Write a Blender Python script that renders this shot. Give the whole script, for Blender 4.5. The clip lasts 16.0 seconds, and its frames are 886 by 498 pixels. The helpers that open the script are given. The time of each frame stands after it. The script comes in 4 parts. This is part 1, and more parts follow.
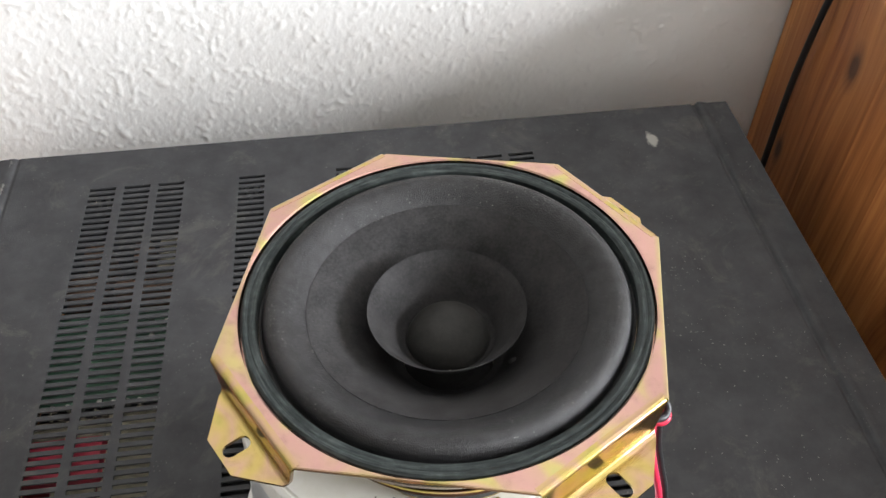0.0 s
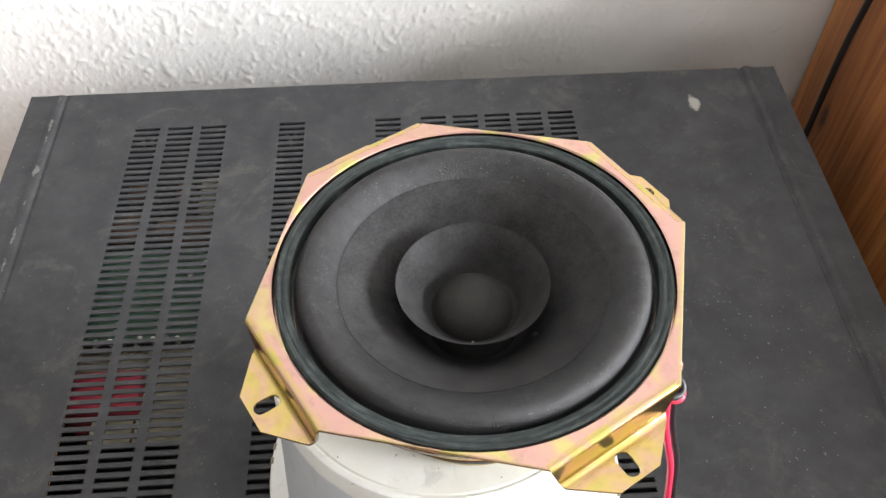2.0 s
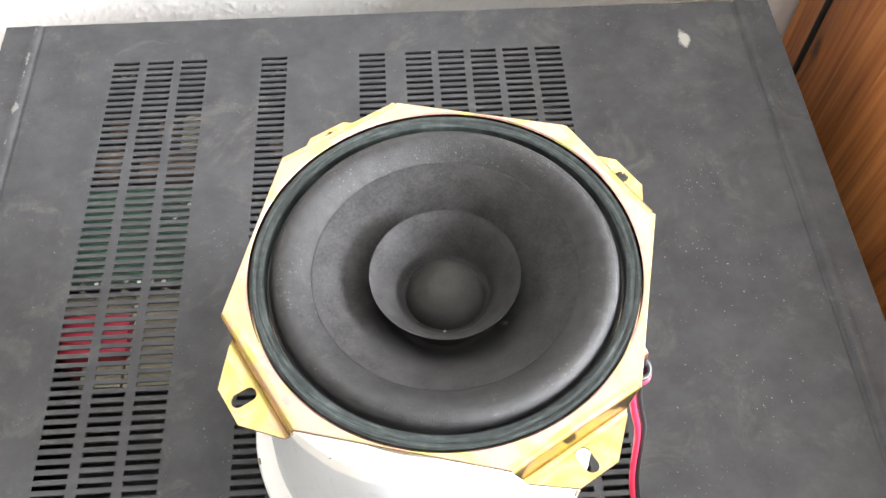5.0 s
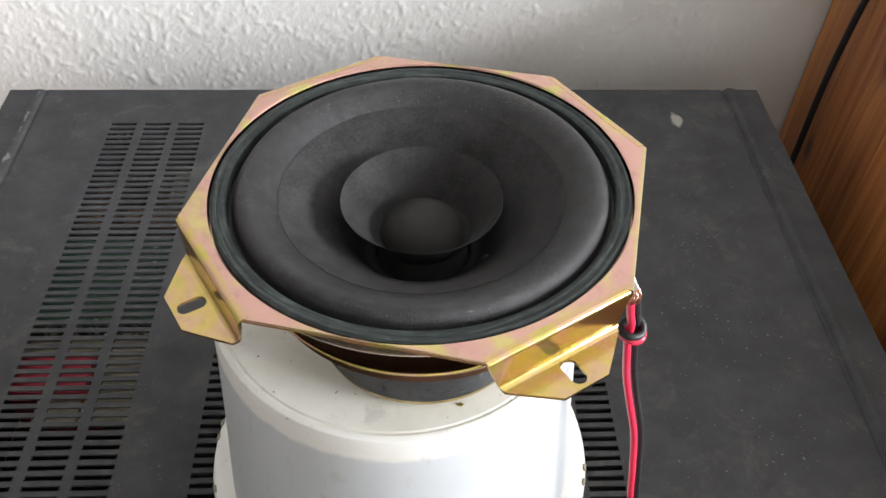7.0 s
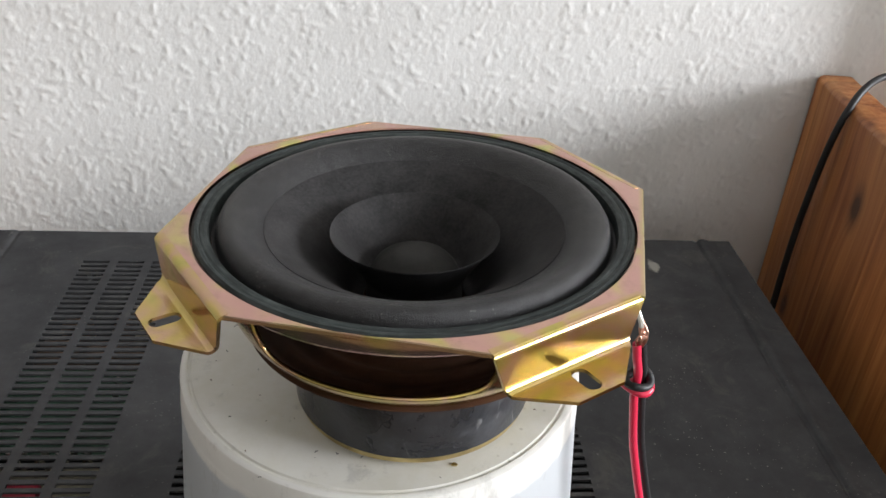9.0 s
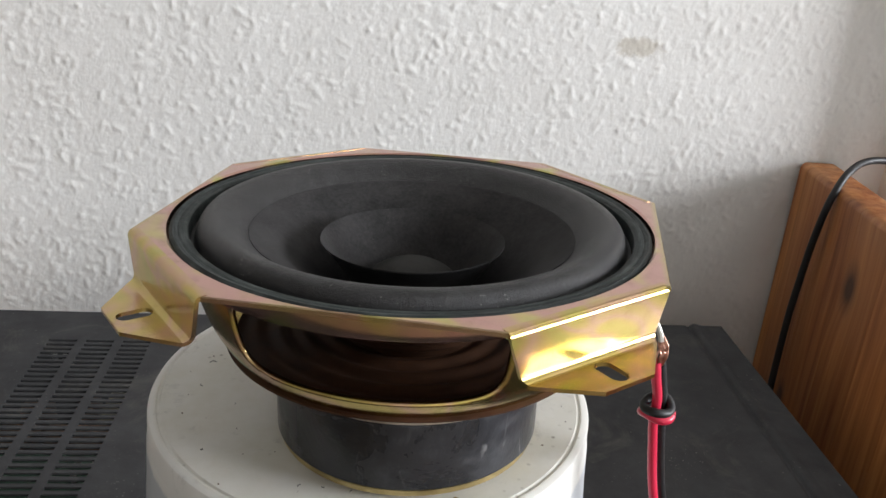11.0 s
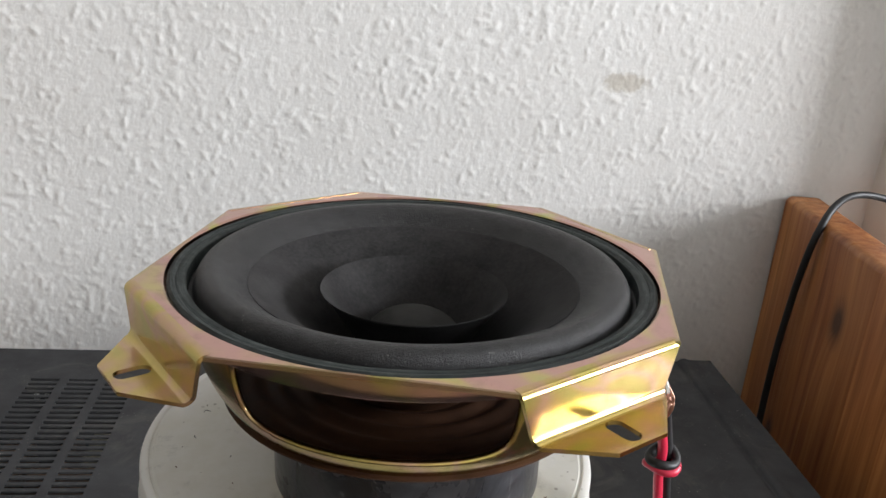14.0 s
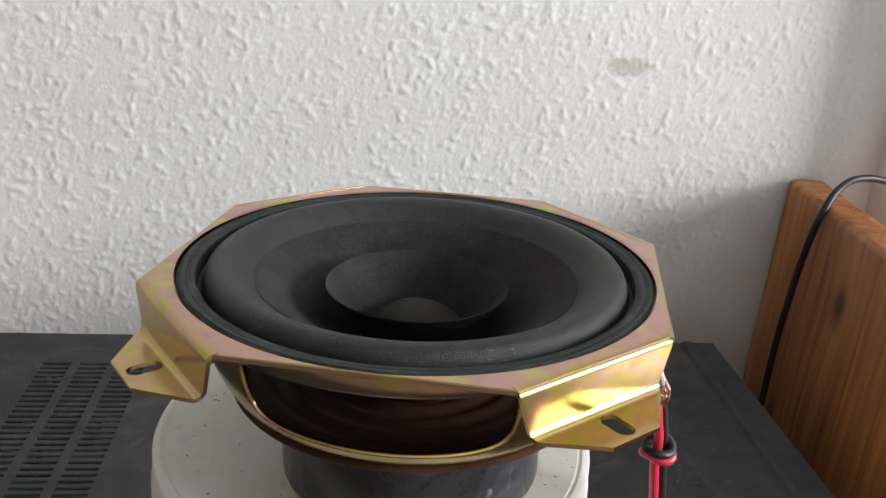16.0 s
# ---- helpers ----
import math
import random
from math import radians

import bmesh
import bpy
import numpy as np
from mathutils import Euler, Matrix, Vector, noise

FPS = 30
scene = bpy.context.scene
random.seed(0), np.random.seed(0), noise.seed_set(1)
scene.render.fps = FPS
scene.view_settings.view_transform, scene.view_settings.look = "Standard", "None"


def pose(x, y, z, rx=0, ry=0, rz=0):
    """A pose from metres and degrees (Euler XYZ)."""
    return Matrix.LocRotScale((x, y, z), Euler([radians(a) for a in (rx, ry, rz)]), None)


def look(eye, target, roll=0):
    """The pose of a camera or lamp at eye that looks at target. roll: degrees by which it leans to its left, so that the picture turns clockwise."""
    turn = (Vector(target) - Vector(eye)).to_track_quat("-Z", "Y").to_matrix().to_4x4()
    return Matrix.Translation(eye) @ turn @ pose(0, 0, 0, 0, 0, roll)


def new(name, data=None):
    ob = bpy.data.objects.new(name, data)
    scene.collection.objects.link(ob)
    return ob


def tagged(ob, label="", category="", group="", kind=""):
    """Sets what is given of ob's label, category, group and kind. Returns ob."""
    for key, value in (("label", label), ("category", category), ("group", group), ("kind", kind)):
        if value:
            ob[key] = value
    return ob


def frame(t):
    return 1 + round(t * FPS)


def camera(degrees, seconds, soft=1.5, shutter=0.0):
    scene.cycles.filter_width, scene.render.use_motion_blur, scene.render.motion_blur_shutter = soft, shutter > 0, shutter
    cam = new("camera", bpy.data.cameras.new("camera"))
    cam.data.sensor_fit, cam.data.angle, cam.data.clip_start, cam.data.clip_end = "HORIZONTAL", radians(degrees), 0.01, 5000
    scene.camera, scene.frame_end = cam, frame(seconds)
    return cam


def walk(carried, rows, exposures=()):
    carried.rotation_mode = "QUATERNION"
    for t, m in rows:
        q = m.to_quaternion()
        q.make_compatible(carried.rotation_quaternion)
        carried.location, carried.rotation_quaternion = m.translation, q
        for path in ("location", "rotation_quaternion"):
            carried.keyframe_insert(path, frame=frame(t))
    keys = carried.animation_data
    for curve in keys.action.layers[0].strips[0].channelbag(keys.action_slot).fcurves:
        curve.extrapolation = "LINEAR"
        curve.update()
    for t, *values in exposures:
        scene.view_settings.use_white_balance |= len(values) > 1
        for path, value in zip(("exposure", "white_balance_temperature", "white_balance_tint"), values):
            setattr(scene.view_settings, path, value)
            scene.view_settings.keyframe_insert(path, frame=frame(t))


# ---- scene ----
cam = camera(55.4, 16.0)
PATH = [
    (0, (-0.0023, -0.3841, 0.3119), (0.1599, 0.9629, -1.1571), -0.32),
    (0.5, (-0.0033, -0.3840, 0.3120), (0.1409, 0.9679, -1.1541), -0.31),
    (1, (-0.0022, -0.3919, 0.3160), (0.1130, 0.9630, -1.1501), -0.31),
    (1.5, (-0.0062, -0.3898, 0.3170), (0.0770, 0.9341, -1.1792), -0.40),
    (2, (-0.0001, -0.3817, 0.3221), (0.0650, 0.8632, -1.2422), -0.40),
    (2.5, (0.0009, -0.3687, 0.3341), (0.0570, 0.7872, -1.2973), -0.40),
    (3, (0.0050, -0.3566, 0.3421), (0.0620, 0.7253, -1.3393), -0.29),
    (3.5, (0.0061, -0.3545, 0.3410), (0.0658, 0.6756, -1.3714), -0.03),
    (3.7, (0.0052, -0.3564, 0.3409), (0.0676, 0.6607, -1.3804), 0.15),
    (5.8, (0.0067, -0.3790, 0.3303), (0.0795, 0.7358, -1.3286), 0.91),
    (6, (0.0068, -0.3870, 0.3242), (0.0825, 0.7808, -1.2976), 1.20),
    (6.5, (0.0087, -0.3980, 0.3063), (0.0825, 0.8849, -1.2270), 1.38),
    (7, (0.0105, -0.4040, 0.2894), (0.0902, 0.9761, -1.1556), 1.95),
    (7.5, (0.0124, -0.4039, 0.2775), (0.1089, 1.0643, -1.0772), 2.40),
    (8, (0.0043, -0.4059, 0.2596), (0.1283, 1.1477, -0.9939), 3.05),
    (8.5, (0.0032, -0.4139, 0.2537), (0.1476, 1.2172, -0.8947), 3.50),
    (9, (0.0051, -0.4219, 0.2508), (0.1608, 1.2769, -0.7925), 3.55),
    (9.5, (0.0040, -0.4241, 0.2428), (0.1695, 1.3283, -0.7059), 3.67),
    (9.7, (0.0040, -0.4232, 0.2409), (0.1723, 1.3444, -0.6787), 3.78),
    (12, (0.0007, -0.4189, 0.2129), (0.2336, 1.4335, -0.5031), 4.59),
    (12.5, (0.0007, -0.4179, 0.2150), (0.2455, 1.4407, -0.4827), 4.67),
    (13, (-0.0012, -0.4198, 0.2180), (0.2514, 1.4419, -0.4684), 4.65),
    (13.5, (-0.0021, -0.4197, 0.2230), (0.2504, 1.4390, -0.4701), 4.73),
    (14, (-0.0020, -0.4157, 0.2250), (0.2434, 1.4352, -0.4909), 4.61),
    (14.5, (0.0001, -0.4126, 0.2270), (0.2464, 1.4294, -0.5126), 4.59),
    (15, (-0.0018, -0.4116, 0.2280), (0.2414, 1.4246, -0.5263), 4.48),
    (15.5, (0.0003, -0.4155, 0.2281), (0.2414, 1.4178, -0.5351), 4.46),
    (16, (-0.0017, -0.4184, 0.2301), (0.2303, 1.4150, -0.5358), 4.34),
]
EXPOSURES = [(0.0, 0.80), (1.0, 0.72), (1.5, 0.75), (2.0, 1.12), (2.5, 1.62), (3.0, 2.0), (3.5, 2.2), (6.0, 1.65), (6.5, 1.0), (7.0, 0.70), (8.0, 0.36), (9.5, 0.05), (12.0, -0.05), (16.0, -0.06)]
walk(cam, [(t, look(eye, target, roll)) for t, eye, target, roll in PATH], EXPOSURES)

# ---------------------------------------------------------------- light
world = bpy.data.worlds.new("world")
scene.world = world
world.use_nodes = True
wn = world.node_tree
sky = wn.nodes.new("ShaderNodeTexSky")
sky.sky_type, sky.sun_disc = "NISHITA", False
sky.sun_elevation, sky.sun_rotation = radians(35), radians(120)
wn.nodes["Background"].inputs["Strength"].default_value = 0.1
wn.links.new(sky.outputs[0], wn.nodes["Background"].inputs[0])


def window_lamp(place, target, width, height, watts, colour):
    data = bpy.data.lights.new("window_daylight", "AREA")
    data.shape, data.size, data.size_y, data.energy, data.color = "RECTANGLE", width, height, watts, colour
    ob = new("window_daylight", data)
    ob.matrix_world = look(place, target)
    return ob


WINDOW_Y, WINDOW_Z = (-1.70, -0.30), (0.25, 1.37)
window_lamp((2.59, sum(WINDOW_Y) / 2, sum(WINDOW_Z) / 2), (0.0, sum(WINDOW_Y) / 2, sum(WINDOW_Z) / 2), 1.28, 1.00, 142.0, (0.922, 0.95, 1.0))


# ---------------------------------------------------------------- materials
def material(name, base=(0.5, 0.5, 0.5), rough=0.5, metal=0.0):
    m = bpy.data.materials.new(name)
    m.use_nodes = True
    s = m.node_tree.nodes["Principled BSDF"]
    s.inputs["Base Color"].default_value = (*base, 1)
    s.inputs["Roughness"].default_value = rough
    s.inputs["Metallic"].default_value = metal
    return m, m.node_tree, s


def node(t, kind, **values):
    n = t.nodes.new(kind)
    for k, v in values.items():
        n.inputs[k.replace("_", " ")].default_value = v
    return n


def coords(t, scale=(1, 1, 1)):
    c = t.nodes.new("ShaderNodeTexCoord")
    mp = t.nodes.new("ShaderNodeMapping")
    mp.inputs["Scale"].default_value = scale
    t.links.new(c.outputs["Object"], mp.inputs[0])
    return mp.outputs[0]


def noise_tex(t, vec, scale, detail=4.0, rough=0.55, warp=0.0):
    n = node(t, "ShaderNodeTexNoise", Scale=scale, Detail=detail, Roughness=rough, Distortion=warp)
    t.links.new(vec, n.inputs["Vector"])
    return n.outputs[0]


def ramp(t, fac, stops):
    r = t.nodes.new("ShaderNodeValToRGB")
    e = r.color_ramp.elements
    while len(e) < len(stops):
        e.new(0.5)
    for el, (p, c) in zip(e, stops):
        el.position, el.color = p, (*c, 1) if len(c) == 3 else c
    t.links.new(fac, r.inputs[0])
    return r.outputs[0]


def grey(v):
    return (v, v, v)


def mixed(t, fac, a, b, blend="MIX"):
    m = t.nodes.new("ShaderNodeMix")
    m.data_type, m.blend_type = "RGBA", blend
    for sock, v in ((m.inputs[0], fac), (m.inputs[6], a), (m.inputs[7], b)):
        if isinstance(v, (int, float)):
            sock.default_value = v
        elif isinstance(v, tuple):
            sock.default_value = (*v, 1)
        else:
            t.links.new(v, sock)
    return m.outputs[2]


def math_node(t, op, a, b=0.0):
    m = t.nodes.new("ShaderNodeMath")
    m.operation = op
    for sock, v in zip(m.inputs, (a, b)):
        if isinstance(v, (int, float)):
            sock.default_value = v
        else:
            t.links.new(v, sock)
    return m.outputs[0]


def relief(t, s, height, strength, distance):
    b = node(t, "ShaderNodeBump", Strength=strength, Distance=distance)
    t.links.new(height, b.inputs["Height"])
    t.links.new(b.outputs[0], s.inputs["Normal"])


def distance_to(t, vec, place, scale=(1, 1, 1)):
    sub = t.nodes.new("ShaderNodeVectorMath")
    sub.operation = "SUBTRACT"
    t.links.new(vec, sub.inputs[0])
    sub.inputs[1].default_value = place
    mul = t.nodes.new("ShaderNodeVectorMath")
    mul.operation = "MULTIPLY"
    t.links.new(sub.outputs[0], mul.inputs[0])
    mul.inputs[1].default_value = scale
    ln = t.nodes.new("ShaderNodeVectorMath")
    ln.operation = "LENGTH"
    t.links.new(mul.outputs[0], ln.inputs[0])
    return ln.outputs["Value"]


def make_zinc(name, plate):
    """Yellow-passivated zinc: metal with pink, gold and green interference tints."""
    m, t, s = material(name, rough=0.24, metal=1.0)
    v = coords(t)
    broad = noise_tex(t, v, 62, 1.2, 0.4, 1.0)
    fine = noise_tex(t, v, 320, 5.0, 0.6)
    tint = ramp(t, broad, [(0.26, (0.28, 0.36, 0.15)), (0.34, (0.46, 0.41, 0.12)), (0.42, (0.53, 0.40, 0.14)), (0.50, (0.55, 0.36, 0.24)),
                           (0.56, (0.54, 0.40, 0.15)), (0.63, (0.47, 0.42, 0.12)), (0.72, (0.28, 0.38, 0.20))])
    if plate:
        tint = ramp(t, broad, [(0.25, (0.40, 0.46, 0.17)), (0.32, (0.56, 0.46, 0.20)), (0.39, (0.56, 0.365, 0.27)), (0.50, (0.57, 0.335, 0.295)),
                               (0.60, (0.56, 0.365, 0.27)), (0.66, (0.56, 0.46, 0.19)), (0.75, (0.39, 0.46, 0.18))])
        sep = t.nodes.new("ShaderNodeSeparateXYZ")
        t.links.new(v, sep.inputs[0])
        ax, ay = math_node(t, "ABSOLUTE", sep.outputs[0]), math_node(t, "ABSOLUTE", sep.outputs[1])
        side = math_node(t, "DIVIDE", math_node(t, "MAXIMUM", ax, ay), 0.0475)
        slant = math_node(t, "DIVIDE", math_node(t, "ADD", ax, ay), 0.0702)
        edge = math_node(t, "MAXIMUM", side, slant)
        wobble = math_node(t, "MULTIPLY", broad, 0.05)
        near = ramp(t, math_node(t, "SUBTRACT", edge, wobble), [(0.955, grey(0)), (0.995, grey(0.85))])
        tint = mixed(t, near, tint, (0.47, 0.48, 0.14))
    marks = ramp(t, fine, [(0.30, grey(0.86)), (0.5, grey(1.0))])
    t.links.new(mixed(t, 1.0, tint, marks, "MULTIPLY"), s.inputs["Base Color"])
    t.links.new(ramp(t, fine, [(0.35, grey(0.24)), (0.65, grey(0.15 if plate else 0.18))]), s.inputs["Roughness"])
    relief(t, s, noise_tex(t, v, 40, 1.5), 0.03 if plate else 0.015, 0.002)
    return m


ZINC_PLATE, ZINC = make_zinc("zinc_plate", True), make_zinc("zinc", False)


def make_dark(name, low, high, rough, scale, bump, spread=0.0005, sheen=0.0, lint=0.0, gloss=0.5):
    """Dark fibrous or painted surface with grain at two scales."""
    m, t, s = material(name, rough=rough)
    v = coords(t)
    broad, fine = noise_tex(t, v, scale * 0.12, 3.0), noise_tex(t, v, scale, 5.0, 0.65)
    both = math_node(t, "ADD", math_node(t, "MULTIPLY", broad, 0.5), math_node(t, "MULTIPLY", fine, 0.5))
    colour = ramp(t, both, [(0.36, low), (0.66, high)])
    if lint:
        vo = node(t, "ShaderNodeTexVoronoi", Scale=950.0)
        t.links.new(v, vo.inputs["Vector"])
        dots = ramp(t, vo.outputs["Distance"], [(0.07, grey(1)), (0.17, grey(0))])
        keep = ramp(t, noise_tex(t, v, min(scale * 0.08, 60.0), 2.0), [(0.42, grey(0)), (0.62, grey(lint))])
        colour = mixed(t, mixed(t, 1.0, dots, keep, "MULTIPLY"), colour, (0.32, 0.31, 0.29))
    t.links.new(colour, s.inputs["Base Color"])
    t.links.new(ramp(t, fine, [(0.3, grey(rough - 0.06)), (0.7, grey(rough + 0.06))]), s.inputs["Roughness"])
    s.inputs["Sheen Weight"].default_value = sheen
    s.inputs["Specular IOR Level"].default_value = gloss
    relief(t, s, fine, bump, spread)
    return m


CONE = make_dark("cone_paper", (0.022, 0.0211, 0.0214), (0.047, 0.0454, 0.0456), 0.58, 1300, 0.2, 0.0003, 0.0, 0.10, 0.06)
CLOTH = make_dark("surround_cloth", (0.0040, 0.0039, 0.0042), (0.028, 0.0271, 0.0285), 0.40, 2700, 0.75, 0.0004, 0.0, 0.6, 0.42)
DOME = make_dark("dome_felt", (0.020, 0.0195, 0.0185), (0.036, 0.035, 0.0325), 0.75, 900, 0.3, 0.0003, gloss=0.1)
BROWN = make_dark("brown_paper", (0.032, 0.014, 0.0075), (0.070, 0.032, 0.017), 0.6, 260, 0.3, gloss=0.15)
RUBBER = make_dark("black_rubber", (0.011, 0.011, 0.012), (0.020, 0.020, 0.022), 0.46, 300, 0.15, gloss=0.35)
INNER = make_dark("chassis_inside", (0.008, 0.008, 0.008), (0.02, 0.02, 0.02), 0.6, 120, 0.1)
PCB = make_dark("circuit_board_green", (0.020, 0.062, 0.036), (0.040, 0.115, 0.066), 0.5, 240, 0.2)
RED_CASE = make_dark("red_case", (0.42, 0.018, 0.05), (0.55, 0.03, 0.07), 0.45, 100, 0.1)
TAN = make_dark("tan_card", (0.20, 0.18, 0.13), (0.32, 0.29, 0.21), 0.7, 160, 0.2)
DUST = make_dark("grey_dust", (0.12, 0.117, 0.108), (0.24, 0.235, 0.22), 0.9, 300, 0.1, gloss=0.0)
COPPER = make_dark("brown_winding", (0.08, 0.038, 0.022), (0.17, 0.09, 0.05), 0.5, 200, 0.3)
RED_PVC = make_dark("red_pvc", (0.52, 0.012, 0.045), (0.64, 0.03, 0.075), 0.34, 160, 0.08)


def make_ferrite():
    """Dark grey ferrite with pale scratches, chips and smears."""
    m, t, s = material("ferrite", rough=0.25)
    v = coords(t)
    broad, fine = noise_tex(t, v, 70, 5.0, 0.65, 0.6), noise_tex(t, v, 700, 4.0, 0.7)
    c = ramp(t, broad, [(0.32, (0.009, 0.010, 0.012)), (0.55, (0.021, 0.022, 0.026)), (0.70, (0.050, 0.052, 0.058))])
    scratch = noise_tex(t, coords(t, (1.0, 1.0, 0.22)), 330, 3.0, 0.8, 0.5)
    keep = ramp(t, noise_tex(t, v, 45, 3.0), [(0.50, grey(0)), (0.62, grey(0.8))])
    c = mixed(t, mixed(t, 1.0, ramp(t, scratch, [(0.62, grey(0)), (0.70, grey(1))]), keep, "MULTIPLY"), c, (0.24, 0.24, 0.24))
    t.links.new(c, s.inputs["Base Color"])
    t.links.new(ramp(t, broad, [(0.35, grey(0.16)), (0.65, grey(0.42))]), s.inputs["Roughness"])
    relief(t, s, math_node(t, "ADD", fine, broad), 0.25, 0.0004)
    return m


FERRITE = make_ferrite()


def make_gasket():
    m, t, s = material("gasket_board", rough=0.62)
    s.inputs["Specular IOR Level"].default_value = 0.25
    v = coords(t)
    sep = t.nodes.new("ShaderNodeSeparateXYZ")
    t.links.new(v, sep.inputs[0])
    r = math_node(t, "SQRT", math_node(t, "ADD", math_node(t, "POWER", sep.outputs[0], 2.0), math_node(t, "POWER", sep.outputs[1], 2.0)))
    comb = t.nodes.new("ShaderNodeCombineXYZ")
    t.links.new(math_node(t, "MULTIPLY", r, 14.0), comb.inputs[0])
    t.links.new(sep.outputs[0], comb.inputs[1])
    t.links.new(sep.outputs[1], comb.inputs[2])
    rings, fine = noise_tex(t, comb.outputs[0], 110, 4.0, 0.6), noise_tex(t, v, 500, 4.0)
    both = math_node(t, "ADD", math_node(t, "MULTIPLY", rings, 0.7), math_node(t, "MULTIPLY", fine, 0.3))
    t.links.new(ramp(t, both, [(0.36, (0.010, 0.013, 0.013)), (0.52, (0.027, 0.034, 0.033)), (0.66, (0.064, 0.074, 0.071))]), s.inputs["Base Color"])
    relief(t, s, both, 0.7, 0.0006)
    return m


GASKET = make_gasket()


def make_steel():
    m, t, s = material("bare_steel", rough=0.3, metal=1.0)
    v = coords(t)
    t.links.new(ramp(t, noise_tex(t, v, 220, 4.0), [(0.35, (0.42, 0.40, 0.36)), (0.65, (0.66, 0.65, 0.62))]), s.inputs["Base Color"])
    relief(t, s, noise_tex(t, v, 500, 3.0), 0.15, 0.0005)
    return m


def make_brass():
    m, t, s = material("passivated_back_plate", rough=0.35, metal=1.0)
    v = coords(t)
    t.links.new(ramp(t, noise_tex(t, v, 150, 5.0), [(0.35, (0.36, 0.27, 0.12)), (0.65, (0.66, 0.54, 0.28))]), s.inputs["Base Color"])
    return m


def make_copper():
    m, t, s = material("bare_copper", rough=0.34, metal=1.0)
    t.links.new(ramp(t, noise_tex(t, coords(t), 900, 3.0), [(0.35, (0.42, 0.20, 0.14)), (0.65, (0.78, 0.47, 0.37))]), s.inputs["Base Color"])
    return m


STEEL, BACK_PLATE, BARE_COPPER = make_steel(), make_brass(), make_copper()


def make_plastic(name, clear):
    """Cloudy polypropylene with scuffs."""
    m, t, s = material(name, rough=0.38)
    v = coords(t)
    cloud, fine = noise_tex(t, v, 26, 4.0, 0.6), noise_tex(t, v, 260, 5.0, 0.7)
    scuff = noise_tex(t, coords(t, (1, 1, 0.35)), 95, 6.0, 0.75)
    c = ramp(t, cloud, [(0.32, (0.79, 0.78, 0.745)), (0.68, (0.87, 0.86, 0.825))])
    sep = t.nodes.new("ShaderNodeSeparateXYZ")
    t.links.new(v, sep.inputs[0])
    # clearer plastic below a ragged rubbed band
    edge = math_node(t, "ADD", sep.outputs[2], math_node(t, "MULTIPLY", noise_tex(t, v, 95, 5.0, 0.7), 0.006))
    lower = ramp(t, math_node(t, "MULTIPLY", edge, 9.0), [(0.960, grey(1)), (0.972, grey(0))])
    above = ramp(t, math_node(t, "MULTIPLY", sep.outputs[2], 9.0), [(0.24, grey(0)), (0.26, grey(1))])
    c = mixed(t, mixed(t, 1.0, lower, above, "MULTIPLY"), c, (0.61, 0.632, 0.65))
    # grey dust lying on the flat disc
    disc = ramp(t, math_node(t, "MULTIPLY", distance_to(t, v, (0, 0, 0.1128), (1, 1, 14)), 20.0), [(0.985, grey(1)), (0.999, grey(0))])
    dirt = ramp(t, noise_tex(t, v, 75, 6.0, 0.7), [(0.36, grey(0.25)), (0.50, grey(0.55)), (0.66, grey(1.0))])
    c = mixed(t, mixed(t, 1.0, disc, dirt, "MULTIPLY"), c, (0.74, 0.72, 0.645))
    c = mixed(t, ramp(t, scuff, [(0.58, grey(0)), (0.68, grey(0.4))]), c, (0.40, 0.39, 0.36))
    vo = node(t, "ShaderNodeTexVoronoi", Scale=420.0)
    t.links.new(v, vo.inputs["Vector"])
    dots = ramp(t, vo.outputs["Distance"], [(0.10, grey(1)), (0.24, grey(0))])
    keep = ramp(t, noise_tex(t, v, 70, 3.0), [(0.56, grey(0)), (0.68, grey(0.7))])
    specks = mixed(t, 1.0, mixed(t, 1.0, dots, keep, "MULTIPLY"), disc, "MULTIPLY")
    c = mixed(t, specks, c, (0.20, 0.17, 0.12))
    t.links.new(c, s.inputs["Base Color"])
    t.links.new(ramp(t, fine, [(0.3, grey(0.30)), (0.7, grey(0.46))]), s.inputs["Roughness"])
    relief(t, s, fine, 0.1, 0.0006)
    # light soaks through the milky wall
    soak = t.nodes.new("ShaderNodeBsdfTranslucent")
    t.links.new(c, soak.inputs["Color"])
    both = t.nodes.new("ShaderNodeMixShader")
    both.inputs[0].default_value = clear
    t.links.new(s.outputs[0], both.inputs[1])
    t.links.new(soak.outputs[0], both.inputs[2])
    t.links.new(both.outputs[0], t.nodes["Material Output"].inputs[0])
    return m


PLASTIC = make_plastic("cloudy_plastic", 0.28)


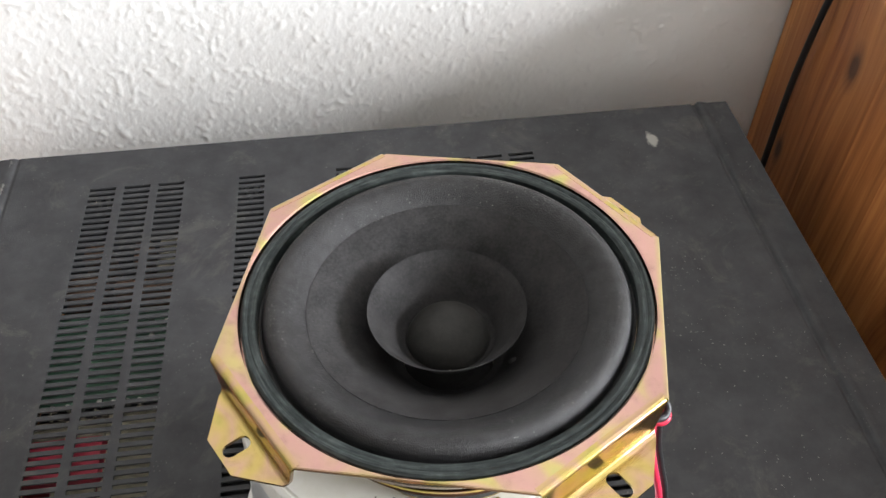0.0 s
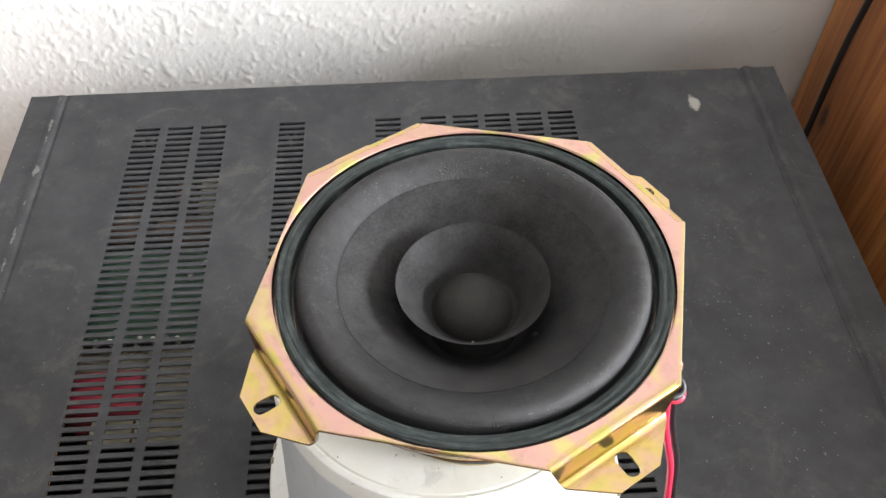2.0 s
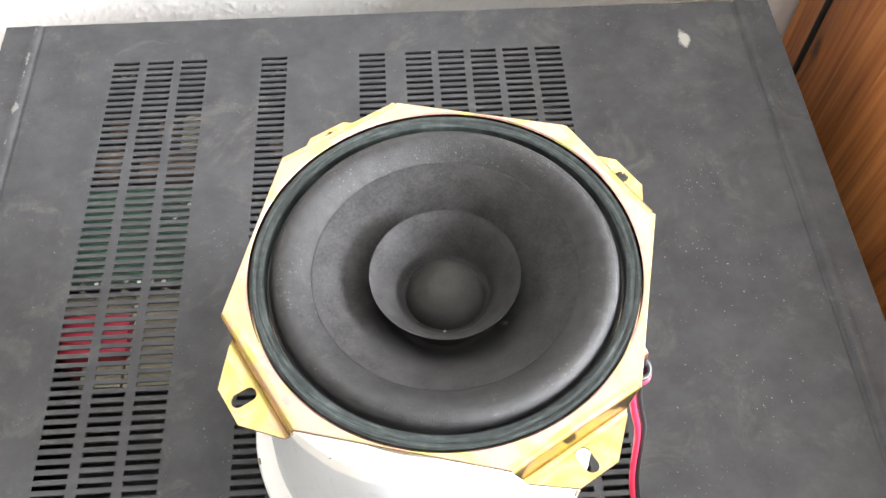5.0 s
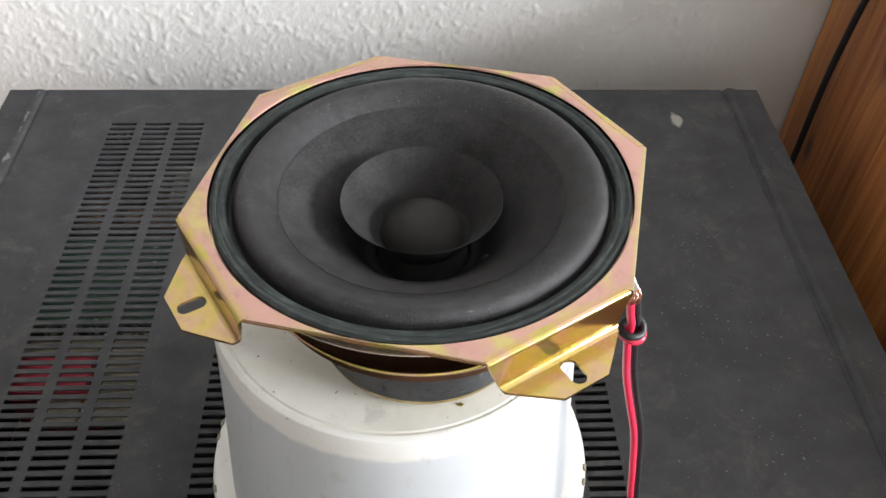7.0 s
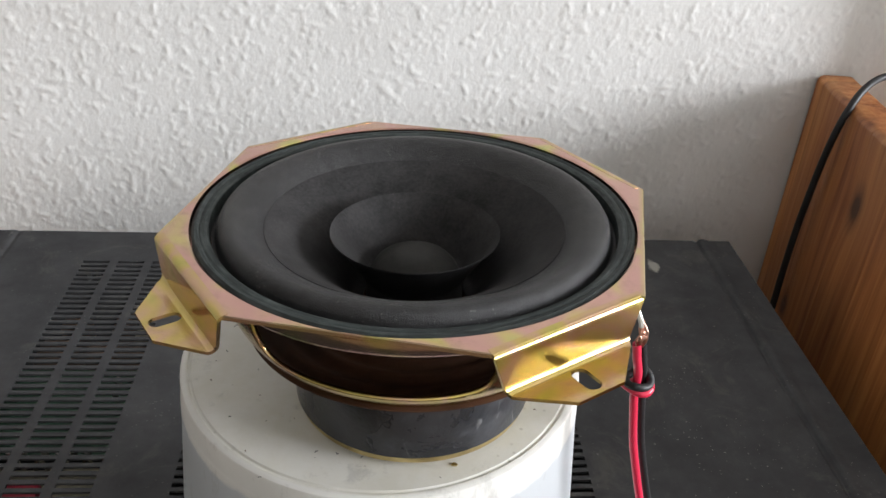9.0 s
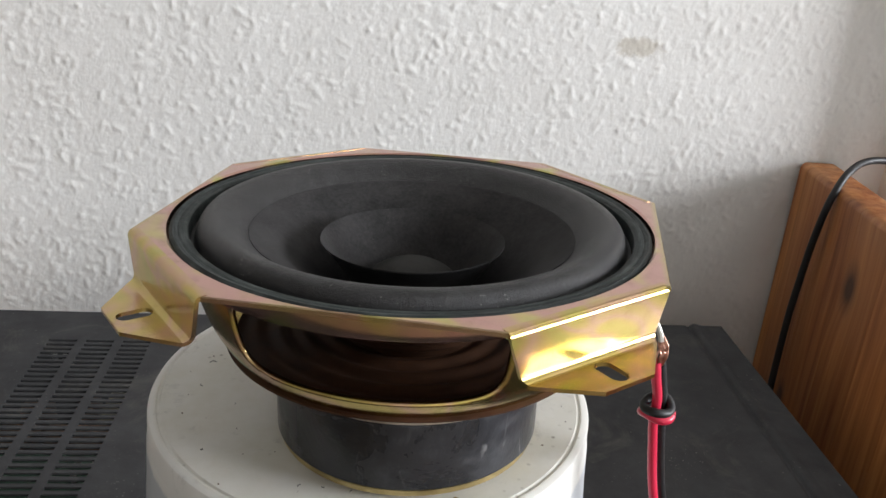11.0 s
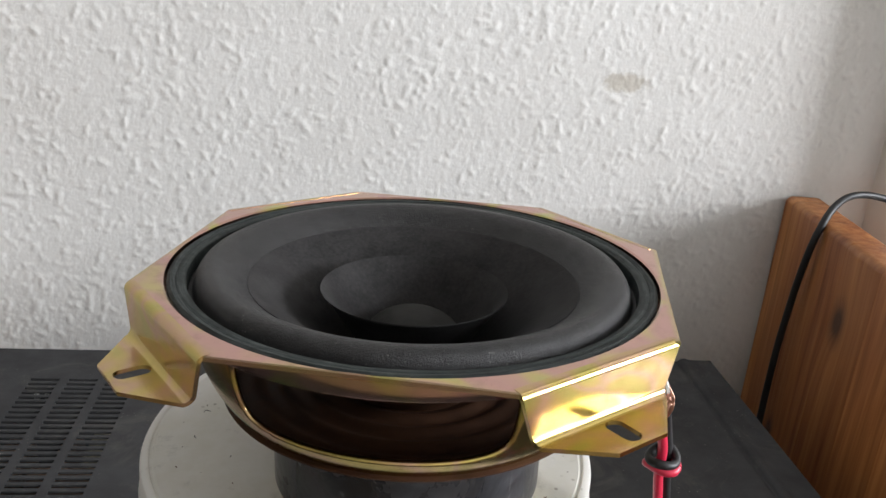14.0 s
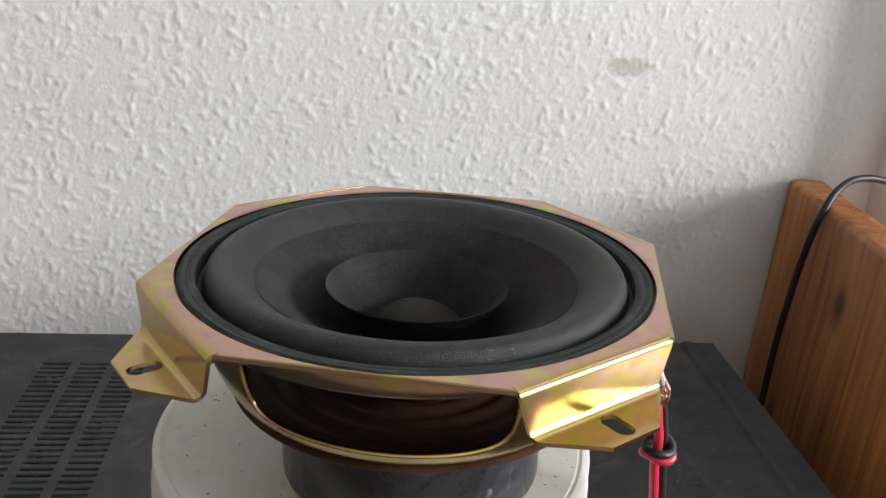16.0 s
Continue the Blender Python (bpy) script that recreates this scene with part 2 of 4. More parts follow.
def make_paint_black():
    """Amplifier cover: matt black lacquer, dusty, scuffed along the pressed ridges."""
    m, t, s = material("matt_black_lacquer", rough=0.6)
    s.inputs["Specular IOR Level"].default_value = 0.0
    v = coords(t)
    broad, mid, fine = noise_tex(t, v, 9, 4.0, 0.6), noise_tex(t, v, 60, 5.0, 0.65), noise_tex(t, v, 900, 4.0, 0.7)
    both = math_node(t, "ADD", math_node(t, "MULTIPLY", broad, 0.45), math_node(t, "MULTIPLY", mid, 0.55))
    c = ramp(t, both, [(0.34, (0.044, 0.044, 0.0455)), (0.66, (0.072, 0.072, 0.074))])
    # dust grains and smudges
    for scale, size, lo in ((150, 0.10, 0.38), (420, 0.15, 0.36)):
        vo = node(t, "ShaderNodeTexVoronoi", Scale=float(scale))
        t.links.new(v, vo.inputs["Vector"])
        dots = ramp(t, vo.outputs["Distance"], [(size * 0.5, grey(1)), (size, grey(0))])
        keep = ramp(t, noise_tex(t, v, scale * 0.09, 3.0), [(lo + 0.12, grey(0)), (lo + 0.30, grey(0.5))])
        c = mixed(t, mixed(t, 1.0, dots, keep, "MULTIPLY"), c, (0.24, 0.23, 0.21))
    smudge = ramp(t, noise_tex(t, v, 34, 6.0, 0.75, 0.8), [(0.55, grey(0)), (0.72, grey(0.30))])
    c = mixed(t, smudge, c, (0.16, 0.15, 0.13))
    # a dried pale drop and the rubbed ridge
    drop = math_node(t, "ADD", distance_to(t, v, (0.161, -0.029, 0.0), (1.0, 0.62, 0.0)), math_node(t, "MULTIPLY", mid, 0.009))
    c = mixed(t, ramp(t, math_node(t, "MULTIPLY", drop, 100.0), [(0.72, grey(0.85)), (0.84, grey(0))]), c, (0.36, 0.35, 0.31))
    rub = math_node(t, "ADD", distance_to(t, v, (-0.1985, 0, 0), (1, 0, 0)), math_node(t, "MULTIPLY", noise_tex(t, v, 55, 4.0, 0.7), 0.012))
    c = mixed(t, ramp(t, math_node(t, "MULTIPLY", rub, 100.0), [(0.52, grey(0.55)), (0.62, grey(0))]), c, (0.26, 0.25, 0.23))
    t.links.new(c, s.inputs["Base Color"])
    t.links.new(ramp(t, mid, [(0.3, grey(0.52)), (0.7, grey(0.70))]), s.inputs["Roughness"])
    relief(t, s, fine, 0.35, 0.0004)
    return m


LACQUER = make_paint_black()


def make_wallpaper():
    m, t, s = material("woodchip_wallpaper", rough=0.85)
    v = coords(t)
    c = ramp(t, noise_tex(t, v, 14, 5.0, 0.6), [(0.3, (0.74, 0.725, 0.70)), (0.7, (0.80, 0.79, 0.77))])
    # rubbed-off smear of grey paint
    smear = math_node(t, "ADD", distance_to(t, v, (0.160, 0.0, 0.147), (0.42, 0.0, 1.2)), math_node(t, "MULTIPLY", noise_tex(t, v, 160, 5.0, 0.7), 0.012))
    c = mixed(t, ramp(t, math_node(t, "MULTIPLY", smear, 50.0), [(0.52, grey(0.6)), (0.66, grey(0))]), c, (0.47, 0.42, 0.34))
    t.links.new(c, s.inputs["Base Color"])
    relief(t, s, noise_tex(t, v, 480, 6.0, 0.65), 0.42, 0.0008)
    return m


WALLPAPER = make_wallpaper()


def make_plain(name, base, rough, scale):
    m, t, s = material(name, rough=rough)
    v = coords(t)
    n = noise_tex(t, v, scale, 5.0, 0.6)
    t.links.new(ramp(t, n, [(0.3, tuple(b * 0.88 for b in base)), (0.7, base)]), s.inputs["Base Color"])
    relief(t, s, noise_tex(t, v, scale * 12, 3.0), 0.2, 0.001)
    return m


PLASTER = make_plain("white_plaster", (0.78, 0.765, 0.73), 0.85, 6)
# dim tones for unseen side wall and ceiling, picked to hold back bounce light
DIM_WALL = make_plain("dim_wall_beige_grey", (0.30, 0.28, 0.25), 0.9, 6)
CEILING = make_plain("dull_white_paint", (0.50, 0.49, 0.47), 0.9, 5)
WHITE = make_plain("white_lacquer", (0.80, 0.80, 0.79), 0.4, 8)
LAMINATE = make_plain("grey_brown_floor", (0.22, 0.17, 0.12), 0.5, 4)


def make_pine():
    """Oiled pine: strips of vertical grain with knots."""
    m, t, s = material("oiled_pine", rough=0.42)
    v = coords(t)
    sep = t.nodes.new("ShaderNodeSeparateXYZ")
    t.links.new(v, sep.inputs[0])
    knots = None
    for y, z, size in ((-0.0930, 0.0405, 1.0), (-0.0480, -0.056, 0.8), (-0.21, -0.02, 1.0), (-0.17, 0.065, 0.6)):
        d = distance_to(t, v, (0.0, y, z), (0.0, 1.0 / size, 0.55 / size))
        knots = d if knots is None else math_node(t, "MINIMUM", knots, d)
    bend = math_node(t, "DIVIDE", 0.00009, math_node(t, "ADD", knots, 0.006))
    comb = t.nodes.new("ShaderNodeCombineXYZ")
    t.links.new(math_node(t, "ADD", sep.outputs[1], bend), comb.inputs[1])
    t.links.new(math_node(t, "MULTIPLY", sep.outputs[2], 0.045), comb.inputs[2])
    t.links.new(math_node(t, "MULTIPLY", sep.outputs[0], 1.0), comb.inputs[0])
    grain = noise_tex(t, comb.outputs[0], 190, 5.0, 0.6, 0.15)
    bands = noise_tex(t, comb.outputs[0], 36, 2.0, 0.5)
    both = math_node(t, "ADD", math_node(t, "MULTIPLY", grain, 0.5), math_node(t, "MULTIPLY", bands, 0.5))
    c = ramp(t, both, [(0.36, (0.21, 0.062, 0.018)), (0.50, (0.44, 0.166, 0.049)), (0.64, (0.64, 0.295, 0.099))])
    strip = t.nodes.new("ShaderNodeTexWhiteNoise")
    strip.noise_dimensions = "1D"
    t.links.new(math_node(t, "FLOOR", math_node(t, "DIVIDE", math_node(t, "ADD", sep.outputs[1], 0.0108), 0.0365)), strip.inputs["W"])
    c = mixed(t, 1.0, c, ramp(t, strip.outputs["Value"], [(0.0, (0.62, 0.55, 0.48)), (0.5, (0.95, 0.92, 0.90)), (1.0, (1.15, 1.15, 1.12))]), "MULTIPLY")
    c = mixed(t, ramp(t, math_node(t, "MULTIPLY", knots, 100.0), [(0.30, grey(0.92)), (0.55, grey(0.45)), (1.1, grey(0))]), c, (0.045, 0.016, 0.008))
    t.links.new(c, s.inputs["Base Color"])
    t.links.new(ramp(t, grain, [(0.3, grey(0.5)), (0.7, grey(0.34))]), s.inputs["Roughness"])
    relief(t, s, grain, 0.25, 0.0008)
    return m


PINE = make_pine()
GLASS, _t, _s = material("window_glass", (1, 1, 1), 0.0)
_s.inputs["Transmission Weight"].default_value = 1.0


# ---------------------------------------------------------------- mesh tools
def finish(bm, name, mat, smooth=True):
    bmesh.ops.recalc_face_normals(bm, faces=bm.faces[:])
    me = bpy.data.meshes.new(name)
    bm.to_mesh(me)
    bm.free()
    me.materials.append(mat)
    if smooth:
        me.polygons.foreach_set("use_smooth", [True] * len(me.polygons))
        me.set_sharp_from_angle(angle=radians(35))
    return me


def part(name, bm, mat, parent, label="", smooth=True):
    ob = new(name, finish(bm, name, mat, smooth))
    ob.parent = parent
    return tagged(ob, label)


def thing(name, bm, mat, label, category, kind="", smooth=True):
    return tagged(new(name, finish(bm, name, mat, smooth)), label, category, "", kind)


def lathe(profile, steps=96, loop=True):
    """A body of revolution about z from (radius, height) pairs."""
    bm = bmesh.new()
    rings = []
    for k in range(steps):
        a = 2 * math.pi * k / steps
        rings.append([bm.verts.new((r * math.cos(a), r * math.sin(a), z)) for r, z in profile])
    n = len(profile)
    for k in range(steps):
        a, b = rings[k], rings[(k + 1) % steps]
        for i in range(n if loop else n - 1):
            j = (i + 1) % n
            bm.faces.new((a[i], b[i], b[j], a[j]))
    bmesh.ops.remove_doubles(bm, verts=bm.verts[:], dist=1e-6)
    return bm


def smooth_profile(points, steps=6):
    """Catmull-Rom through the profile's points."""
    p = [Vector(q) for q in points]
    p = [2 * p[0] - p[1]] + p + [2 * p[-1] - p[-2]]
    out = []
    for i in range(1, len(p) - 2):
        for k in range(steps):
            u = k / steps
            out.append(0.5 * (2 * p[i] + (p[i + 1] - p[i - 1]) * u + (2 * p[i - 1] - 5 * p[i] + 4 * p[i + 1] - p[i + 2]) * u * u
                              + (3 * p[i] - p[i - 1] - 3 * p[i + 1] + p[i + 2]) * u ** 3))
    out.append(p[-2])
    return [tuple(q) for q in out]


def shell(profile, thick):
    """Close a thin profile by an offset copy below it."""
    return list(profile) + [(r, z - thick) for r, z in reversed(profile)]


def block(x0, x1, y0, y1, z0, z1, bevel=0.0, segments=2):
    bm = bmesh.new()
    bmesh.ops.create_cube(bm, size=1.0, matrix=Matrix.LocRotScale(((x0 + x1) / 2, (y0 + y1) / 2, (z0 + z1) / 2), None, (x1 - x0, y1 - y0, z1 - z0)))
    if bevel:
        bmesh.ops.bevel(bm, geom=bm.edges[:], offset=bevel, segments=segments, affect="EDGES", profile=0.5)
    return bm


def tube(points, radius, sides=12, steps=8):
    """A round wire along a smooth line through the points."""
    line = smooth_profile3(points, steps)
    bm = bmesh.new()
    rings, up = [], Vector((0.3, 0.9, 0.1)).normalized()
    for i, q in enumerate(line):
        d = (line[min(i + 1, len(line) - 1)] - line[max(i - 1, 0)]).normalized()
        side = d.cross(up).normalized()
        up = side.cross(d).normalized()
        rings.append([bm.verts.new(q + radius * (side * math.cos(2 * math.pi * k / sides) + up * math.sin(2 * math.pi * k / sides))) for k in range(sides)])
    for a, b in zip(rings, rings[1:]):
        for k in range(sides):
            j = (k + 1) % sides
            bm.faces.new((a[k], a[j], b[j], b[k]))
    bm.faces.new(rings[0])
    bm.faces.new(rings[-1])
    return bm


def smooth_profile3(points, steps):
    p = [Vector(q) for q in points]
    p = [2 * p[0] - p[1]] + p + [2 * p[-1] - p[-2]]
    out = []
    for i in range(1, len(p) - 2):
        for k in range(steps):
            u = k / steps
            out.append(0.5 * (2 * p[i] + (p[i + 1] - p[i - 1]) * u + (2 * p[i - 1] - 5 * p[i] + 4 * p[i + 1] - p[i + 2]) * u * u
                              + (3 * p[i] - p[i - 1] - 3 * p[i + 1] + p[i + 2]) * u ** 3))
    out.append(p[-2])
    return out


# ---------------------------------------------------------------- the room
WALL_Y = 0.064
DESK_Z = -0.165


def structure(name, bm, mat, label, category, smooth=False):
    return thing(name, bm, mat, label, category, "structure", smooth)


def woodchip_wall():
    """Back wall: a relief of scattered wood chips under the paint, then plain wall round it."""
    x0, x1, z0, z1, step = -0.36, 0.39, -0.12, 0.30, 0.00115
    nx, nz = int((x1 - x0) / step) + 1, int((z1 - z0) / step) + 1
    rng = np.random.default_rng(7)
    h = np.zeros((nz, nx))
    for count, size, tall in ((3300, 1.9, 0.00058), (6500, 1.3, 0.00044), (12000, 0.9, 0.00022), (140, 3.4, 0.0005)):
        for _ in range(count):
            cx, cz, turn = rng.uniform(0, nx), rng.uniform(0, nz), rng.uniform(0, math.pi)
            long, wide, top = size * rng.uniform(0.7, 1.7), size * rng.uniform(0.45, 0.8), tall * rng.uniform(0.4, 1.2)
            reach = int(3 * long) + 1
            i0, i1, j0, j1 = max(int(cz) - reach, 0), min(int(cz) + reach, nz), max(int(cx) - reach, 0), min(int(cx) + reach, nx)
            if i1 <= i0 or j1 <= j0:
                continue
            zz, xx = np.mgrid[i0:i1, j0:j1]
            u = ((xx - cx) * math.cos(turn) + (zz - cz) * math.sin(turn)) / long
            w = (-(xx - cx) * math.sin(turn) + (zz - cz) * math.cos(turn)) / wide
            h[i0:i1, j0:j1] = np.maximum(h[i0:i1, j0:j1], top * np.exp(-(u * u + w * w) ** 1.8))
    xs, zs = np.linspace(x0, x1, nx), np.linspace(z0, z1, nz)
    gx, gz = np.meshgrid(xs, zs)
    verts = np.stack([gx, -h, gz], -1).reshape(-1, 3)
    idx = np.arange(nx * nz).reshape(nz, nx)
    faces = np.stack([idx[:-1, :-1], idx[:-1, 1:], idx[1:, 1:], idx[1:, :-1]], -1).reshape(-1, 4)
    outer = [(-2.6, 0.0, -0.92), (2.8, 0.0, -0.92), (2.8, 0.0, 2.25), (-2.6, 0.0, 2.25)]
    n = len(verts)
    rim = [idx[0, 0], idx[0, -1], idx[-1, -1], idx[-1, 0]]
    back = [(x, 0.12, z) for x, _, z in outer]
    extra = [(n, n + 1, rim[1], rim[0]), (n + 1, n + 2, rim[2], rim[1]), (n + 2, n + 3, rim[3], rim[2]), (n + 3, n, rim[0], rim[3]),
             (n + 7, n + 6, n + 5, n + 4)] + [(n + k, n + 4 + k, n + 4 + (k + 1) % 4, n + (k + 1) % 4) for k in range(4)]
    me = bpy.data.meshes.new("wall_back")
    me.from_pydata(np.vstack([verts, outer, back]).tolist(), [], faces.tolist() + [[int(i) for i in f] for f in extra])
    me.materials.append(WALLPAPER)
    me.polygons.foreach_set("use_smooth", [True] * len(faces) + [False] * len(extra))
    ob = new("wall_back", me)
    ob.location = (0, WALL_Y, 0)
    return tagged(ob, "off-white painted woodchip wallpaper on the back wall", "wall", "", "structure")


woodchip_wall()
# unseen room shell: dim side and ceiling cut fill, white front returns it
structure("wall_left", block(-2.72, -2.6, -3.2, 0.18, -0.92, 2.25), DIM_WALL, "unseen side wall, toned dim beige-grey to cut bounce light", "wall")
structure("wall_front", block(-2.6, 2.8, -3.2, -3.08, -0.92, 2.25), PLASTER, "unseen white wall opposite the shelf, added to bounce fill light", "wall")
structure("ceiling", block(-2.72, 2.8, -3.2, 0.18, 2.25, 2.37), CEILING, "unseen ceiling, toned dull white to limit bounce light", "ceiling")
structure("floor", block(-2.72, 2.8, -3.2, 0.18, -1.04, -0.92), LAMINATE, "grey-brown floor of the room", "floor")
# out-of-view block, added to cast shade on the back wall's right end
structure("shade_block", block(0.331, 0.56, 0.032, WALL_Y, -0.92, 2.25), PLASTER, "unseen plastered block beside the shelf, added to shade the back wall", "wall")


def window_wall():
    """Side wall with the window's opening."""
    (y0, y1), (z0, z1) = WINDOW_Y, WINDOW_Z
    bm = bmesh.new()
    for a in (((2.6, 2.8), (-3.08, y0), (-0.92, 2.25)), ((2.6, 2.8), (y1, 0.06), (-0.92, 2.25)), ((2.6, 2.8), (y0, y1), (-0.92, z0)), ((2.6, 2.8), (y0, y1), (z1, 2.25))):
        (p, q), (r, s), (u, v) = a
        bmesh.ops.create_cube(bm, size=1.0, matrix=Matrix.LocRotScale(((p + q) / 2, (r + s) / 2, (u + v) / 2), None, (q - p, s - r, v - u)))
    structure("wall_right", bm, PLASTER, "white plastered wall with a window opening", "wall")
    win = tagged(new("window_1"), "white framed window letting in cool daylight", "window", "", "structure")
    win.location = (2.68, (y0 + y1) / 2, (z0 + z1) / 2)
    hw, hh = (y1 - y0) / 2, (z1 - z0) / 2
    bm = bmesh.new()
    for (r, s), (u, v) in (((-hw, -hw + 0.06), (-hh, hh)), ((hw - 0.06, hw), (-hh, hh)), ((-0.035, 0.035), (-hh + 0.06, hh - 0.06)), ((-hw + 0.06, hw - 0.06), (-hh, -hh + 0.06)), ((-hw + 0.06, hw - 0.06), (hh - 0.06, hh))):
        bmesh.ops.create_cube(bm, size=1.0, matrix=Matrix.LocRotScale((0, (r + s) / 2, (u + v) / 2), None, (0.05, s - r, v - u)))
    part("window_frame", bm, WHITE, win, smooth=False)
    for sgn in (-1, 1):
        y = sgn * (hw - 0.0125) / 2
        pane = part("pane", block(-0.004, 0.004, y - hw / 2 + 0.05, y + hw / 2 - 0.05, -hh + 0.06, hh - 0.06), GLASS, win, smooth=False)
        pane.visible_shadow = False


window_wall()
thing("low_cabinet", block(-0.75, 0.515, -0.42, WALL_Y - 0.003, -0.92, DESK_Z, 0.002), PINE, "plain oiled pine cabinet under the amplifier", "cabinet")


# ---------------------------------------------------------------- pine board and what is beside it
def pine_board():
    """Upright board glued from vertical strips, rounded along the top."""
    board = tagged(new("pine_board"), "upright oiled pine board with dark knots and rounded top", "board")
    board.matrix_world = pose(0.2745, WALL_Y - 0.0015, 0, 0, 0, -5.0)
    joints = [-0.0008] + [0.0257 - 0.0365 * k for k in range(1, 14) if 0.0257 - 0.0365 * k > -0.455] + [-0.46]
    for y1, y0 in zip(joints, joints[1:]):
        bm = block(0.0, 0.023, y0 + 0.0001, y1 - 0.0001, DESK_Z, 0.0835)
        top = [e for e in bm.edges if all(v.co.z > 0.083 for v in e.verts) and abs(e.verts[0].co.y - e.verts[1].co.y) > 0.001]
        bmesh.ops.bevel(bm, geom=top, offset=0.004, segments=4, affect="EDGES", profile=0.5)
        part("strip", bm, PINE, board)


pine_board()
thing("white_ledge", block(0.306, 0.385, -0.40, 0.0298, DESK_Z, 0.060, 0.003), WHITE, "white lacquered box behind the pine board", "box")


# ---------------------------------------------------------------- amplifier
AMP = tagged(new("amplifier"), "dusty matt black amplifier with slotted ventilated top cover", "amplifier")
AMP.location = (0, 0, 0)
COLUMNS = [-0.1515, -0.1333, -0.1152, -0.0720, -0.0190, 0.0062, 0.0240, 0.0418, 0.0595, 0.0773]
SLOT_W, PITCH, SLOT_H, ROWS, FIRST = 0.0140, 0.00425, 0.0022, 60, -0.0304
AMP_FRONT = -0.37
STEP = {0.1930: 0.0, 0.1938: -0.0005, 0.1945: -0.0011, 0.1953: -0.0009, 0.1962: 0.0004, 0.1972: 0.0012, 0.1985: 0.0014, 0.2000: 0.0011, 0.2018: 0.0004, 0.2040: 0.0}   # pressed step along each side


def amp_cover():
    """One pressed sheet: slots cut through, a shallow groove along each side."""
    xs = sorted({-0.215, 0.215, *[k * x for k in (-1, 1) for x in STEP], *COLUMNS, *[c + SLOT_W for c in COLUMNS]})
    ys = sorted({0.0, AMP_FRONT, *[FIRST - PITCH * k for k in range(ROWS)], *[FIRST - PITCH * k - SLOT_H for k in range(ROWS)]})
    slot_x = {round(c, 6) for c in COLUMNS}
    slot_y = {round(FIRST - PITCH * k - SLOT_H, 6) for k in range(ROWS)}
    bm = bmesh.new()
    grid = {(i, j): bm.verts.new((x, y, STEP.get(abs(x), 0.0) * (0.85 if x > 0 else 0.3))) for i, x in enumerate(xs) for j, y in enumerate(ys)}
    for i in range(len(xs) - 1):
        for j in range(len(ys) - 1):
            if round(xs[i], 6) in slot_x and round(ys[j], 6) in slot_y:
                continue
            bm.faces.new((grid[i, j], grid[i + 1, j], grid[i + 1, j + 1], grid[i, j + 1]))
    # folded-down rear, side and front flanges
    for fixed, along in ((0, "y"), (len(xs) - 1, "y"), (0, "x"), (len(ys) - 1, "x")):
        keys = [(fixed, j) for j in range(len(ys))] if along == "y" else [(i, fixed) for i in range(len(xs))]
        off = (0.0009 * (-1 if fixed == 0 else 1), 0) if along == "y" else (0, 0.0009 * (-1 if fixed == 0 else 1))
        a = [bm.verts.new(grid[k].co + Vector((off[0], off[1], -0.0012))) for k in keys]
        b = [bm.verts.new(v.co + Vector((0, 0, -0.135))) for v in a]
        for k in range(len(keys) - 1):
            bm.faces.new((grid[keys[k]], grid[keys[k + 1]], a[k + 1], a[k]))
            bm.faces.new((a[k], a[k + 1], b[k + 1], b[k]))
    bmesh.ops.recalc_face_normals(bm, faces=bm.faces[:])
    cover = part("top_cover", bm, LACQUER, AMP, "dusty matt black cover with rows of slots", False)
    sol = cover.modifiers.new("sheet", "SOLIDIFY")
    sol.thickness, sol.offset = 0.001, -1.0


amp_cover()
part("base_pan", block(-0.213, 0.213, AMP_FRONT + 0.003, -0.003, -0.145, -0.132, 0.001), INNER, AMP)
part("front_panel", block(-0.219, 0.219, AMP_FRONT - 0.012, AMP_FRONT - 0.003, -0.143, 0.001, 0.002), RUBBER, AMP)
for fx in (-0.17, 0.17):
    for fy in (-0.32, -0.05):
        bm = lathe([(0.0, -0.145), (0.018, -0.145), (0.0165, DESK_Z), (0.0, DESK_Z)], 32)
        bmesh.ops.translate(bm, verts=bm.verts[:], vec=(fx, fy, 0))
        part("foot", bm, RUBBER, AMP)
part("circuit_board", block(-0.172, -0.090, -0.163, -0.108, -0.0125, -0.0110), PCB, AMP, "green circuit board seen through the slots")
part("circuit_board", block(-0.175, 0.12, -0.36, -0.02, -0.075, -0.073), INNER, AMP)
part("relay_case", block(-0.158, -0.1245, -0.2010, -0.1795, -0.040, -0.0075, 0.002), RED_CASE, AMP, "red plastic case seen through the slots")
part("bracket", block(-0.1255, -0.090, -0.214, -0.1665, -0.0135, -0.0120), TAN, AMP)
part("bracket", block(-0.145, -0.127, -0.2135, -0.2000, -0.0145, -0.0130), TAN, AMP)
part("bracket", block(-0.165, -0.127, -0.1770, -0.1665, -0.0165, -0.0150), TAN, AMP)
part("winding", block(-0.134, -0.098, -0.100, -0.086, -0.040, -0.0085, 0.005), COPPER, AMP, "brown lacquered coil seen through the slots")
part("winding", block(-0.128, -0.118, -0.076, -0.058, -0.040, -0.012, 0.004), COPPER, AMP)
part("winding", block(-0.160, -0.140, -0.097, -0.077, -0.040, -0.014, 0.005), COPPER, AMP)
part("capacitor", block(-0.114, -0.100, -0.086, -0.060, -0.045, -0.0085, 0.004), TAN, AMP, "dusty grey can seen through the slots")
part("fuse_holder", block(-0.157, -0.143, -0.064, -0.052, -0.045, -0.020, 0.002), COPPER, AMP)
